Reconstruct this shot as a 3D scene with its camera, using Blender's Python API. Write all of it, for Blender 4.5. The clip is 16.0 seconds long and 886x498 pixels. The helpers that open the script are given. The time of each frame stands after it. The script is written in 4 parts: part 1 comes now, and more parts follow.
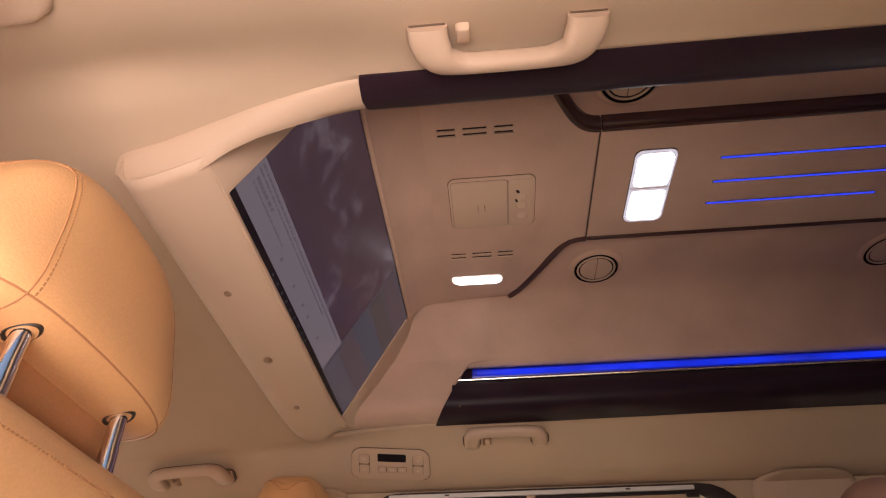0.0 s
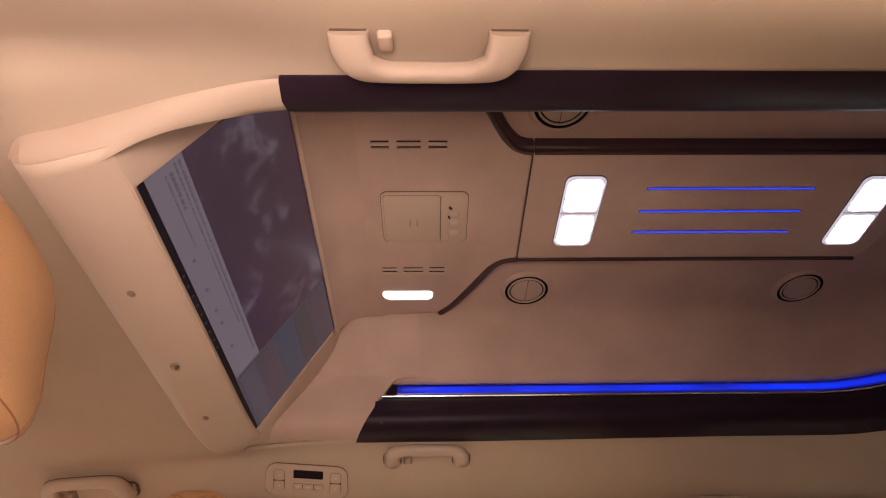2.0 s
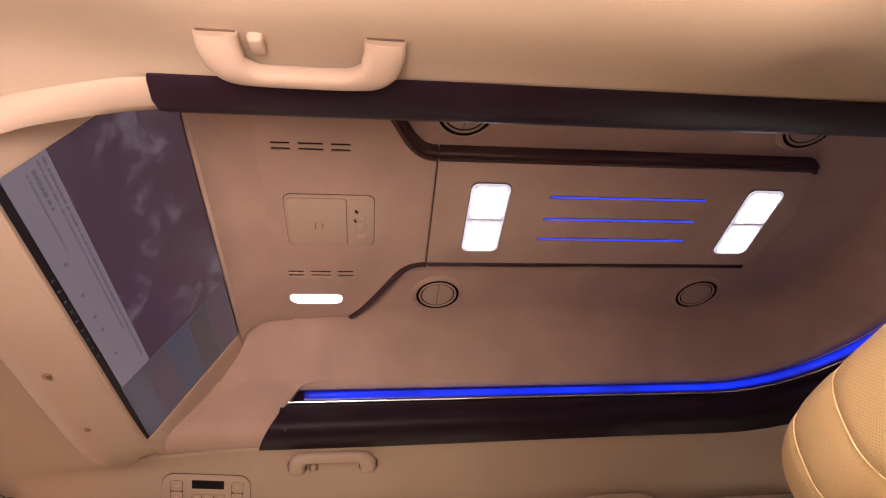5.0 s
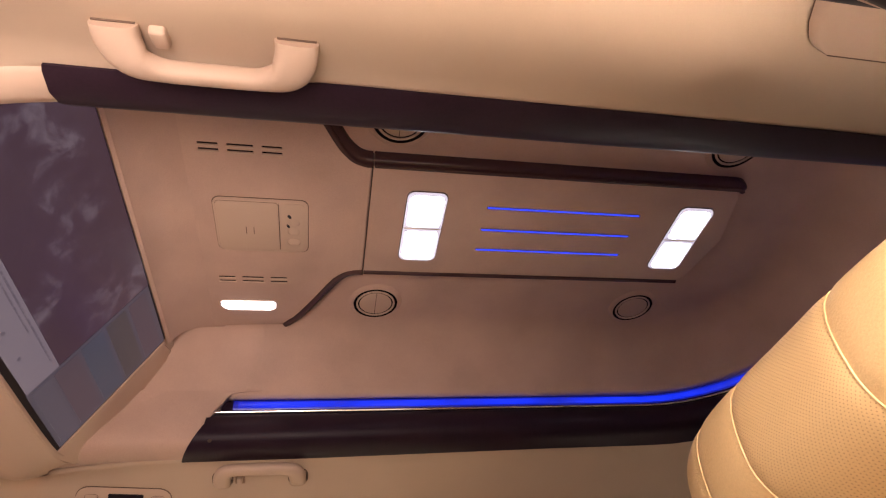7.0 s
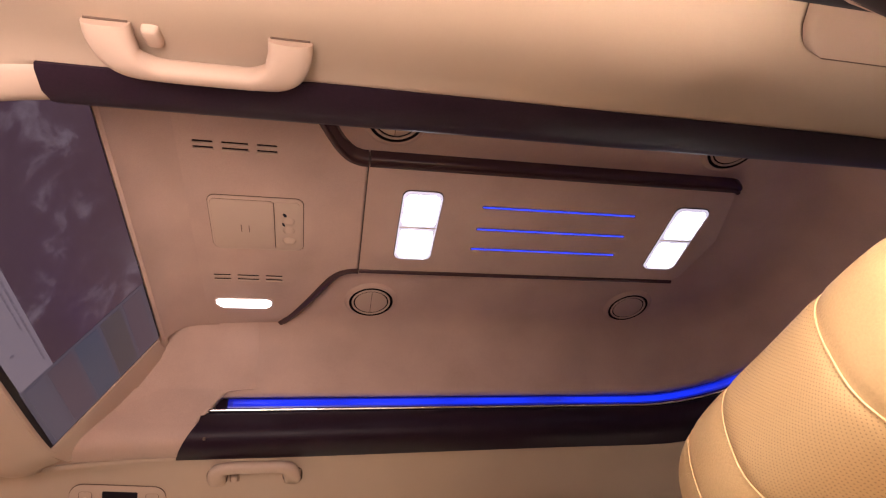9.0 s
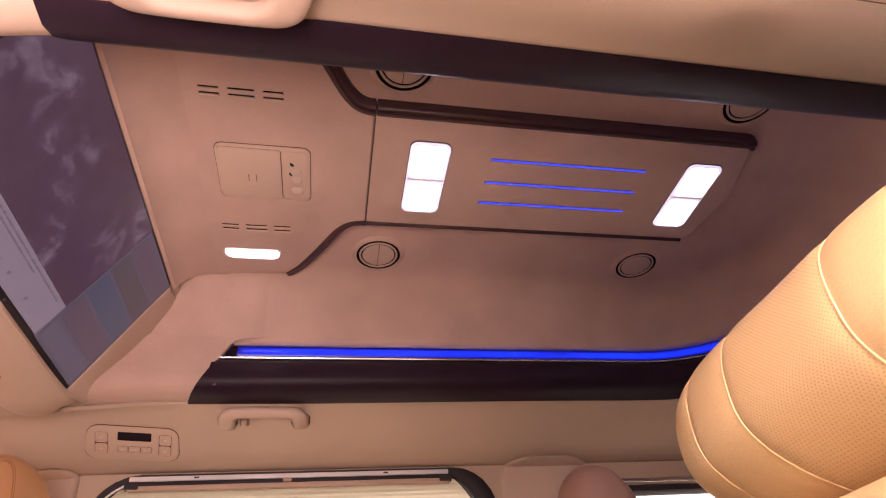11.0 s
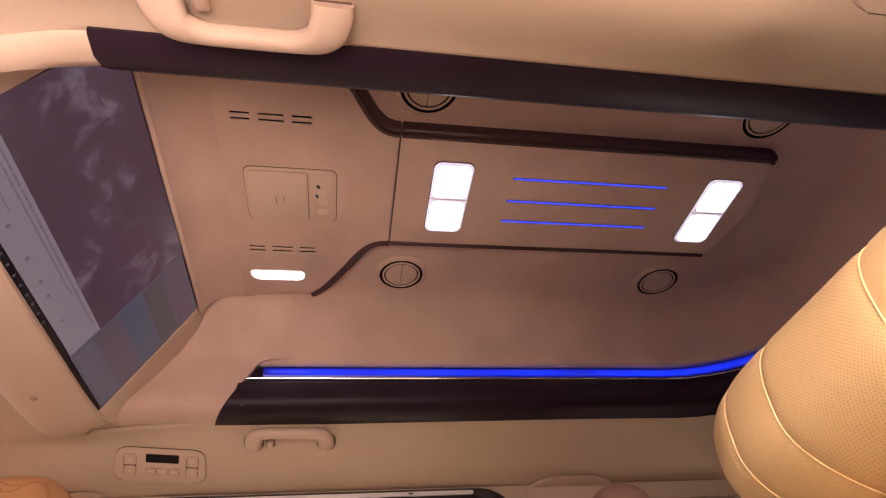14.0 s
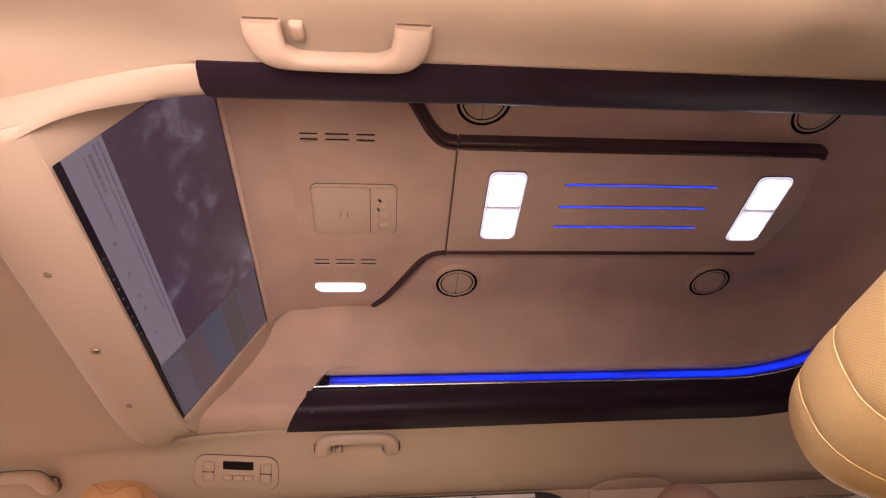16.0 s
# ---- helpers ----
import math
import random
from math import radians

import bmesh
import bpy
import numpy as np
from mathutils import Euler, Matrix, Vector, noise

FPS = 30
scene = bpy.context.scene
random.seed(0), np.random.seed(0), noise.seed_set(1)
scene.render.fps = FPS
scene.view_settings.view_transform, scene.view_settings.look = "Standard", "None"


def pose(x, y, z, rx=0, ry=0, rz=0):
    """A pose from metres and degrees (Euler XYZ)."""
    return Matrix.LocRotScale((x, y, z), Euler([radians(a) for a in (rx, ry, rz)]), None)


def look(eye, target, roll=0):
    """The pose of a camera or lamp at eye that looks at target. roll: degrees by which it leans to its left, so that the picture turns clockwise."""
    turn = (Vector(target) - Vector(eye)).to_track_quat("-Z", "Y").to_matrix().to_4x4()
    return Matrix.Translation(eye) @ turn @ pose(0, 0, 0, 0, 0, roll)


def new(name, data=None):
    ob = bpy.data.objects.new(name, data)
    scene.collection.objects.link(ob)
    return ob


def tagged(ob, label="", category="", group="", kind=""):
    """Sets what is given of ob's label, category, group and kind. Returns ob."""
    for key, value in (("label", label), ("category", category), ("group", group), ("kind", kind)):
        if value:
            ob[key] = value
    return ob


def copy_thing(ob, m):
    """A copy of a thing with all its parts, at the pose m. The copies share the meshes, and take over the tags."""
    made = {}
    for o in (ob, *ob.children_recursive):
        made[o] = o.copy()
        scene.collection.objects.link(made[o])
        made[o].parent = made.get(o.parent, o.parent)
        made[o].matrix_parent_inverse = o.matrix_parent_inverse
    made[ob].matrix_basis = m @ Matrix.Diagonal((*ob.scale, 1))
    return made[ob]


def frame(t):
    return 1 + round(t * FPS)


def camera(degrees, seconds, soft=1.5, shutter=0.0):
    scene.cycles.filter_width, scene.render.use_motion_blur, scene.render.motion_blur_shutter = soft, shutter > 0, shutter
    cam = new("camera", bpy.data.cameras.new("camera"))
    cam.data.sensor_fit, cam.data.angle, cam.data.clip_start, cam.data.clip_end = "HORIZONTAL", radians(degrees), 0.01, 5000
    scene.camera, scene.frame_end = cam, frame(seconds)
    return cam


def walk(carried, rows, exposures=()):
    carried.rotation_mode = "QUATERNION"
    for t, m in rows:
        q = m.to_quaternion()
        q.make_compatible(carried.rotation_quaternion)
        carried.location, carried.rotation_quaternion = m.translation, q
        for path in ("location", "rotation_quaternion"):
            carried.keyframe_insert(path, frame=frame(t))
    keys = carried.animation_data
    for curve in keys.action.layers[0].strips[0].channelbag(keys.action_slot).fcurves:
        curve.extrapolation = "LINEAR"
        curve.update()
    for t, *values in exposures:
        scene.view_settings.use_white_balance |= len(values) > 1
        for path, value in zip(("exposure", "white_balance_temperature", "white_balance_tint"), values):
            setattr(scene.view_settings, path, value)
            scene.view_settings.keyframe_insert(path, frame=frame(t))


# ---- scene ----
cam = camera(76.1, 16.0, 1.2)
PATH = [
    (0, (0.104, -0.832, 0.937), (-0.024, 0.642, 2.282), -0.3),
    (0.5, (0.108, -0.83, 0.936), (0.015, 0.626, 2.305), 0.6),
    (1, (0.113, -0.83, 0.938), (0.056, 0.62, 2.314), 0.8),
    (1.5, (0.13, -0.823, 0.938), (0.125, 0.61, 2.334), 0.2),
    (2, (0.149, -0.817, 0.94), (0.195, 0.622, 2.328), -1.5),
    (2.5, (0.161, -0.819, 0.942), (0.237, 0.624, 2.325), -2.1),
    (3, (0.173, -0.82, 0.941), (0.282, 0.617, 2.327), -2.5),
    (5.5, (0.236, -0.827, 0.953), (0.532, 0.606, 2.316), -7.6),
    (6, (0.252, -0.825, 0.953), (0.59, 0.61, 2.304), -8.8),
    (6.5, (0.266, -0.829, 0.955), (0.64, 0.594, 2.31), -9.5),
    (7, (0.277, -0.825, 0.956), (0.667, 0.568, 2.337), -8.7),
    (7.5, (0.28, -0.825, 0.96), (0.687, 0.567, 2.338), -8.9),
    (8, (0.28, -0.826, 0.958), (0.679, 0.57, 2.333), -8.5),
    (8.5, (0.285, -0.824, 0.955), (0.676, 0.578, 2.326), -8.2),
    (8.7, (0.282, -0.828, 0.958), (0.681, 0.567, 2.334), -8.6),
    (10.8, (0.29, -0.817, 0.947), (0.653, 0.662, 2.243), -6.7),
    (11, (0.293, -0.814, 0.943), (0.657, 0.679, 2.223), -6.2),
    (11.5, (0.289, -0.809, 0.941), (0.656, 0.713, 2.185), -5.5),
    (12, (0.282, -0.81, 0.943), (0.648, 0.72, 2.178), -5.4),
    (12.5, (0.28, -0.81, 0.936), (0.631, 0.713, 2.184), -5.3),
    (13, (0.276, -0.811, 0.936), (0.637, 0.685, 2.214), -5.8),
    (13.5, (0.276, -0.813, 0.934), (0.628, 0.67, 2.23), -6.2),
    (14, (0.263, -0.815, 0.932), (0.586, 0.633, 2.272), -6.3),
    (14.5, (0.236, -0.822, 0.917), (0.536, 0.626, 2.263), -6.3),
    (15, (0.223, -0.831, 0.898), (0.47, 0.638, 2.233), -5.1),
    (15.5, (0.218, -0.825, 0.879), (0.445, 0.627, 2.235), -5.2),
    (16, (0.202, -0.829, 0.883), (0.41, 0.587, 2.28), -5.6),
]
walk(cam, [(t, look(eye, target, roll)) for t, eye, target, roll in PATH], [(0.0, 1.42, 6500, 14), (1.0, 1.40, 6450, 16), (3.0, 1.60, 6450, 18), (7.0, 1.80, 6550, 19), (8.5, 1.81, 6400, 20), (11.0, 2.08, 6450, 34), (11.5, 1.98, 6050, 30), (12.5, 2.01, 6000, 31), (13.0, 2.08, 6550, 33), (13.5, 1.91, 6650, 24), (14.5, 1.87, 6600, 24), (16.0, 1.87, 6350, 20)])

# ---- world, sun and large lights ----
world = bpy.data.worlds.new("sky")
scene.world = world
world.use_nodes = True
wn, wl = world.node_tree.nodes, world.node_tree.links
sky = wn.new("ShaderNodeTexSky")
sky.sky_type, sky.sun_disc = "NISHITA", False
sky.dust_density, sky.air_density = 5.0, 1.2
sky.sun_elevation, sky.sun_rotation = radians(62), radians(-85)
wn["Background"].inputs["Strength"].default_value = 0.065
wl.new(sky.outputs["Color"], wn["Background"].inputs["Color"])

sun = new("sun", bpy.data.lights.new("sun", "SUN"))
sun.data.energy, sun.data.angle, sun.data.color = 4.3, radians(0.5), (1.0, 0.93, 0.82)
sun.matrix_world = look((-0.61, 0.05, 1.15), (0, 0, 0))


def opening_lamp(name, where, target, w, h, power, colour):
    """An added area lamp standing in for outdoor light at an opening of the car."""
    lamp = new(name, bpy.data.lights.new(name, "AREA"))
    lamp.data.shape, lamp.data.size, lamp.data.size_y = "RECTANGLE", w, h
    lamp.data.energy, lamp.data.color = power, colour
    lamp.matrix_world = look(where, target)
    return lamp


door = opening_lamp("door_daylight", (-0.01, -1.01, 0.96), (-0.18, -0.52, 1.36), 0.5, 0.36, 1.27, (1.0, 0.83, 0.72))
door.data.spread = radians(104)
# added fill aimed at the near rear headrest
door = opening_lamp("headrest_fill", (0.50, -1.06, 1.22), (0.73, -0.46, 1.10), 0.35, 0.30, 0.39, (1.0, 0.84, 0.68))
door.data.spread = radians(45)
# added narrow upward beam that brightens the outer edge of the near headliner
door = opening_lamp("liner_fill", (0.56, -0.80, 0.72), (0.56, -0.655, 1.47), 1.10, 0.04, 0.180, (1.0, 0.82, 0.64))
door.data.spread = radians(17)
opening_lamp("windscreen_daylight", (-1.45, -0.22, 1.15), (0.1, 0.0, 1.45), 1.2, 0.6, 0.210, (1.0, 0.89, 0.78))


# ---- materials ----
def material(name, colour, rough=0.6, metal=0.0, vary=0.12, grain=900.0, bump=0.15, blotch=6.0, spec=0.5, coat=0.0, sheen=0.0, dist=0.0006):
    """A surface with two scales of tone and a fine relief."""
    m = bpy.data.materials.new(name)
    m.use_nodes = True
    n, l = m.node_tree.nodes, m.node_tree.links
    b = n["Principled BSDF"]
    tc = n.new("ShaderNodeTexCoord")
    big, fine = n.new("ShaderNodeTexNoise"), n.new("ShaderNodeTexNoise")
    big.inputs["Scale"].default_value, big.inputs["Detail"].default_value = blotch, 4
    fine.inputs["Scale"].default_value, fine.inputs["Detail"].default_value = grain, 3
    mix = n.new("ShaderNodeMix")
    mix.data_type, mix.blend_type = "RGBA", "MULTIPLY"
    ramp = n.new("ShaderNodeMapRange")
    add = n.new("ShaderNodeMath")
    add.operation = "ADD"
    l.new(tc.outputs["Object"], big.inputs["Vector"])
    l.new(tc.outputs["Object"], fine.inputs["Vector"])
    l.new(big.outputs["Fac"], add.inputs[0])
    l.new(fine.outputs["Fac"], add.inputs[1])
    ramp.inputs["From Min"].default_value, ramp.inputs["From Max"].default_value = 0.6, 1.4
    ramp.inputs["To Min"].default_value, ramp.inputs["To Max"].default_value = 1.0 - vary, 1.0 + vary
    l.new(add.outputs[0], ramp.inputs["Value"])
    mix.inputs["Factor"].default_value = 1.0
    mix.inputs["A"].default_value = (*colour, 1)
    l.new(ramp.outputs["Result"], mix.inputs["B"])
    l.new(mix.outputs["Result"], b.inputs["Base Color"])
    rr = n.new("ShaderNodeMapRange")
    rr.inputs["To Min"].default_value, rr.inputs["To Max"].default_value = max(0.02, rough - 0.08), min(1, rough + 0.08)
    l.new(big.outputs["Fac"], rr.inputs["Value"])
    l.new(rr.outputs["Result"], b.inputs["Roughness"])
    b.inputs["Metallic"].default_value = metal
    b.inputs["Specular IOR Level"].default_value = spec
    b.inputs["Coat Weight"].default_value = coat
    b.inputs["Sheen Weight"].default_value = sheen
    if bump:
        bp = n.new("ShaderNodeBump")
        bp.inputs["Strength"].default_value, bp.inputs["Distance"].default_value = bump, dist
        l.new(fine.outputs["Fac"], bp.inputs["Height"])
        l.new(bp.outputs["Normal"], b.inputs["Normal"])
    return m


def glowing(name, colour, strength, base=(0.8, 0.8, 0.8)):
    m = bpy.data.materials.new(name)
    m.use_nodes = True
    b = m.node_tree.nodes["Principled BSDF"]
    b.inputs["Base Color"].default_value = (*base, 1)
    b.inputs["Emission Color"].default_value = (*colour, 1)
    b.inputs["Emission Strength"].default_value = strength
    b.inputs["Roughness"].default_value = 0.3
    return m


def perforated(m, pitch=0.0021, hole=0.155):
    """Rows of small punched holes in a leather, on its y-z face."""
    n, l = m.node_tree.nodes, m.node_tree.links
    b = n["Principled BSDF"]
    tc = n.new("ShaderNodeTexCoord")
    sep = n.new("ShaderNodeSeparateXYZ")
    l.new(tc.outputs["Object"], sep.inputs[0])

    def op(kind, a, c):
        k = n.new("ShaderNodeMath")
        k.operation = kind
        for i, v in enumerate((a, c)):
            if isinstance(v, (int, float)):
                k.inputs[i].default_value = v
            else:
                l.new(v, k.inputs[i])
        return k.outputs[0]
    u0, v0 = op("DIVIDE", sep.outputs["Y"], pitch), op("DIVIDE", sep.outputs["Z"], pitch)
    u, v = op("ADD", u0, v0), op("SUBTRACT", u0, v0)
    du = op("SUBTRACT", op("FRACT", op("MULTIPLY", u, 0.5), 0), 0.5)
    dv = op("SUBTRACT", op("FRACT", op("MULTIPLY", v, 0.5), 0), 0.5)
    r = op("ADD", op("MULTIPLY", du, du), op("MULTIPLY", dv, dv))
    solid = op("GREATER_THAN", r, hole * hole)
    old = b.inputs["Base Color"].links[0].from_socket
    mix = n.new("ShaderNodeMix")
    mix.data_type = "RGBA"
    l.new(solid, mix.inputs["Factor"])
    mix.inputs["A"].default_value = (0.32, 0.19, 0.09, 1)
    l.new(old, mix.inputs["B"])
    l.new(mix.outputs["Result"], b.inputs["Base Color"])
    bp = n.new("ShaderNodeBump")
    bp.inputs["Strength"].default_value, bp.inputs["Distance"].default_value = 0.8, 0.001
    l.new(solid, bp.inputs["Height"])
    prev = b.inputs["Normal"].links[0].from_socket
    l.new(prev, bp.inputs["Normal"])
    l.new(bp.outputs["Normal"], b.inputs["Normal"])
    return m


SUEDE = material("beige_suede", (0.50, 0.345, 0.275), 0.92, vary=0.17, grain=650, bump=0.3, blotch=7, spec=0.15, sheen=0.15)
KNIT = material("beige_knit", (0.50, 0.378, 0.285), 0.9, vary=0.07, grain=1300, bump=0.35, blotch=5, spec=0.15)
MOULD = material("beige_plastic", (0.525, 0.385, 0.295), 0.55, vary=0.05, grain=1600, bump=0.12, blotch=7, spec=0.35)
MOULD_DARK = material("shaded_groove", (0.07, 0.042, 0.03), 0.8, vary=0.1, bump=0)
BROWN = material("brown_gloss_trim", (0.058, 0.028, 0.027), 0.16, vary=0.12, grain=500, bump=0, blotch=8)
BAR = material("dark_wood_lacquer", (0.021, 0.010, 0.018), 0.45, vary=0.25, grain=300, bump=0.02, blotch=12, spec=0.16)
CHROME = material("chrome", (0.80, 0.78, 0.77), 0.14, metal=1.0, vary=0.04, bump=0)
TAN = material("tan_leather", (0.64, 0.345, 0.160), 0.46, vary=0.08, grain=420, bump=0.55, blotch=10, spec=0.4)
TAN_DEEP = material("deep_tan_leather", (0.42, 0.19, 0.085), 0.55, vary=0.1, grain=420, bump=0.3, blotch=10, spec=0.3)
BROWN_LEATHER = material("brown_leather", (0.29, 0.165, 0.125), 0.55, vary=0.12, grain=420, bump=0.3, blotch=10, spec=0.3)
CREAM = material("cream_leather", (0.615, 0.415, 0.205), 0.5, vary=0.09, grain=420, bump=0.7, blotch=9, spec=0.4, dist=0.0007)
CREAM_HOLES = perforated(material("cream_perforated_leather", (0.615, 0.415, 0.205), 0.52, vary=0.07, grain=380, bump=0.4, blotch=9, spec=0.4))
SOCKET = material("dark_brown_plastic", (0.030, 0.018, 0.012), 0.5, vary=0.1, grain=300, bump=0.1)
STITCH = material("tan_thread", (0.36, 0.17, 0.065), 0.7, vary=0.1, bump=0)
RUBBER = material("black_rubber", (0.018, 0.012, 0.014), 0.65, vary=0.2, bump=0.1)
BLACK = material("black_glass", (0.010, 0.007, 0.011), 0.32, vary=0.1, bump=0, spec=0.25)
PAINT = material("body_paint", (0.05, 0.045, 0.045), 0.35, vary=0.05, bump=0, coat=0.6)
CARPET = material("dark_brown_carpet", (0.09, 0.060, 0.042), 0.95, vary=0.2, grain=300, bump=0.8, dist=0.003)
GROUND = material("pale_concrete", (0.25, 0.21, 0.17), 0.9, vary=0.2, grain=60, bump=0.4, blotch=1.5, dist=0.004)
JOINT = material("brown_joint", (0.12, 0.075, 0.052), 0.8, vary=0.1, bump=0)
SCREW = material("worn_brass", (0.36, 0.25, 0.18), 0.34, metal=1.0, vary=0.1, bump=0)
CAP = material("tan_cap", (0.27, 0.17, 0.115), 0.6, vary=0.08, bump=0)
WHITE = material("white_plastic", (0.75, 0.73, 0.74), 0.35, vary=0.04, bump=0)
VOID = material("dark_gap", (0.006, 0.004, 0.004), 0.95, vary=0.1, bump=0, spec=0.05)
GREY = material("pale_print", (0.62, 0.48, 0.38), 0.6, vary=0.03, bump=0)
LAMP = glowing("lamp_white", (0.97, 0.96, 1.0), 1.3)
RIM = glowing("lamp_rim", (0.88, 0.85, 1.0), 0.19, (0.5, 0.48, 0.55))
LENS_EDGE = material("lens_edge", (0.30, 0.27, 0.36), 0.4, vary=0.05, bump=0)
LED = glowing("led_blue", (0.02, 0.05, 1.0), 0.46, (0.02, 0.02, 0.04))
LED_DIM = glowing("led_blue_dim", (0.010, 0.03, 1.0), 0.085, (0.01, 0.01, 0.02))
LED_SOFT = glowing("led_blue_soft", (0.006, 0.035, 1.0), 0.27, (0.01, 0.01, 0.02))
ln_, ll_ = LED_SOFT.node_tree.nodes, LED_SOFT.node_tree.links
lc_, lt_, lr_ = ln_.new("ShaderNodeTexCoord"), ln_.new("ShaderNodeTexNoise"), ln_.new("ShaderNodeMapRange")
lt_.inputs["Scale"].default_value, lt_.inputs["Detail"].default_value = 7.0, 2
lr_.inputs["From Min"].default_value, lr_.inputs["From Max"].default_value = 0.3, 0.7
lr_.inputs["To Min"].default_value, lr_.inputs["To Max"].default_value = 0.16, 0.36
ll_.new(lc_.outputs["Object"], lt_.inputs["Vector"])
ll_.new(lt_.outputs["Fac"], lr_.inputs["Value"])
ll_.new(lr_.outputs["Result"], ln_["Principled BSDF"].inputs["Emission Strength"])

GLASS = bpy.data.materials.new("window_glass")
GLASS.use_nodes = True
gb = GLASS.node_tree.nodes["Principled BSDF"]
gb.inputs["Base Color"].default_value = (0.9, 0.95, 0.92, 1)
gb.inputs["Transmission Weight"].default_value = 1.0
gb.inputs["Roughness"].default_value = 0.0
gb.inputs["IOR"].default_value = 1.05

# darkened glass for the unseen near panes, added to keep the rear dim
DIM_GLASS = GLASS.copy()
DIM_GLASS.name = "light_cutting_glass"
DIM_GLASS.node_tree.nodes["Principled BSDF"].inputs["Base Color"].default_value = (0.16, 0.17, 0.16, 1)


# ---- builders ----
def mesh_of(name, verts, faces, mat, smooth=True):
    me = bpy.data.meshes.new(name)
    me.from_pydata([tuple(v) for v in verts], [], faces)
    me.materials.append(mat)
    me.polygons.foreach_set("use_smooth", [smooth] * len(me.polygons))
    me.update()
    return me


def fix(ob, weld=True):
    """Outward normals and sharp creases."""
    bm = bmesh.new()
    bm.from_mesh(ob.data)
    if weld:
        bmesh.ops.remove_doubles(bm, verts=bm.verts, dist=0.00002)
    bmesh.ops.recalc_face_normals(bm, faces=bm.faces)
    for e in bm.edges:
        if len(e.link_faces) == 2 and e.calc_face_angle(0) > radians(40):
            e.smooth = False
    bm.to_mesh(ob.data)
    bm.free()
    return ob


def raw(name, verts, faces, mat, parent=None, label="", smooth=True):
    ob = fix(new(name, mesh_of(name, verts, faces, mat, smooth)))
    ob.parent = parent
    return tagged(ob, label)


def part(name, bm, mat, parent=None, label="", smooth=True):
    me = bpy.data.meshes.new(name)
    bm.to_mesh(me)
    bm.free()
    me.materials.append(mat)
    me.polygons.foreach_set("use_smooth", [smooth] * len(me.polygons))
    ob = fix(new(name, me), False)
    ob.parent = parent
    return tagged(ob, label)


def thing(name, x, y, z, label, category, group="", kind=""):
    ob = new(name)
    ob.matrix_basis = pose(x, y, z)
    ob.empty_display_size = 0.02
    return tagged(ob, label, category, group, kind)


def box(x0, x1, y0, y1, z0, z1, r=0.0, seg=2):
    bm = bmesh.new()
    bmesh.ops.create_cube(bm, size=1.0)
    for v in bm.verts:
        v.co = ((x0 + x1) / 2 + v.co.x * (x1 - x0), (y0 + y1) / 2 + v.co.y * (y1 - y0), (z0 + z1) / 2 + v.co.z * (z1 - z0))
    if r:
        bmesh.ops.bevel(bm, geom=bm.edges[:], offset=r, segments=seg, profile=0.5, affect="EDGES", clamp_overlap=True)
    return bm


def rounded(w, h, r, n=6):
    """The outline of a rounded rectangle round the origin, w by h."""
    out = []
    for cx, cy, a0 in ((w / 2 - r, h / 2 - r, 0), (-w / 2 + r, h / 2 - r, 90), (-w / 2 + r, -h / 2 + r, 180), (w / 2 - r, -h / 2 + r, 270)):
        for i in range(n + 1):
            a = radians(a0 + 90 * i / n)
            out.append((cx + r * math.cos(a), cy + r * math.sin(a)))
    return out


def slab(outline, z0, z1, r=0.0, seg=2):
    """A flat plate with that outline, its lower edge (z0) rounded."""
    bm = bmesh.new()
    low = [bm.verts.new((x, y, z0)) for x, y in outline]
    top = [bm.verts.new((x, y, z1)) for x, y in outline]
    k = len(outline)
    f0 = bm.faces.new(low)
    bm.faces.new(top)
    for i in range(k):
        bm.faces.new((low[i], low[(i + 1) % k], top[(i + 1) % k], top[i]))
    if r:
        bmesh.ops.bevel(bm, geom=f0.edges[:], offset=r, segments=seg, profile=0.5, affect="EDGES", clamp_overlap=True)
    return bm


def sweep(path, profile, closed_path=False, closed_profile=False, shear=None):
    """Verts and faces of a profile of (outward, z) along a path of (x, y, nx, ny)."""
    verts, faces = [], []
    k, n = len(profile), len(path)
    for i, (x, y, nx, ny) in enumerate(path):
        for d, z in profile:
            dx = shear(i, d, z) if shear else 0
            verts.append((x + nx * d + dx, y + ny * d, z))
    for i in range(n if closed_path else n - 1):
        j = (i + 1) % n
        for a in range(k if closed_profile else k - 1):
            b = (a + 1) % k
            faces.append((i * k + a, i * k + b, j * k + b, j * k + a))
    if closed_profile and not closed_path:
        faces.append(tuple(range(k)))
        faces.append(tuple((n - 1) * k + a for a in range(k)))
    return verts, faces


def tube(points, r, seg=8, closed=False):
    """Verts and faces of a round bar along points; r a number or one for each point."""
    pts = [Vector(p) for p in points]
    n = len(pts)
    verts, faces = [], []
    side = None
    for i, p in enumerate(pts):
        a, b = (pts[(i - 1) % n], pts[(i + 1) % n]) if closed else (pts[max(0, i - 1)], pts[min(n - 1, i + 1)])
        way = (b - a).normalized()
        if side is None:
            side = way.orthogonal().normalized()
        side = (side - way * side.dot(way)).normalized()
        up = way.cross(side)
        rr = r[i] if isinstance(r, (list, tuple)) else r
        for s in range(seg):
            t = 2 * math.pi * s / seg
            verts.append(p + (side * math.cos(t) + up * math.sin(t)) * rr)
    for i in range(n if closed else n - 1):
        j = (i + 1) % n
        for s in range(seg):
            q = (s + 1) % seg
            faces.append((i * seg + s, i * seg + q, j * seg + q, j * seg + s))
    if not closed:
        faces.append(tuple(range(seg)))
        faces.append(tuple((n - 1) * seg + s for s in range(seg)))
    return verts, faces


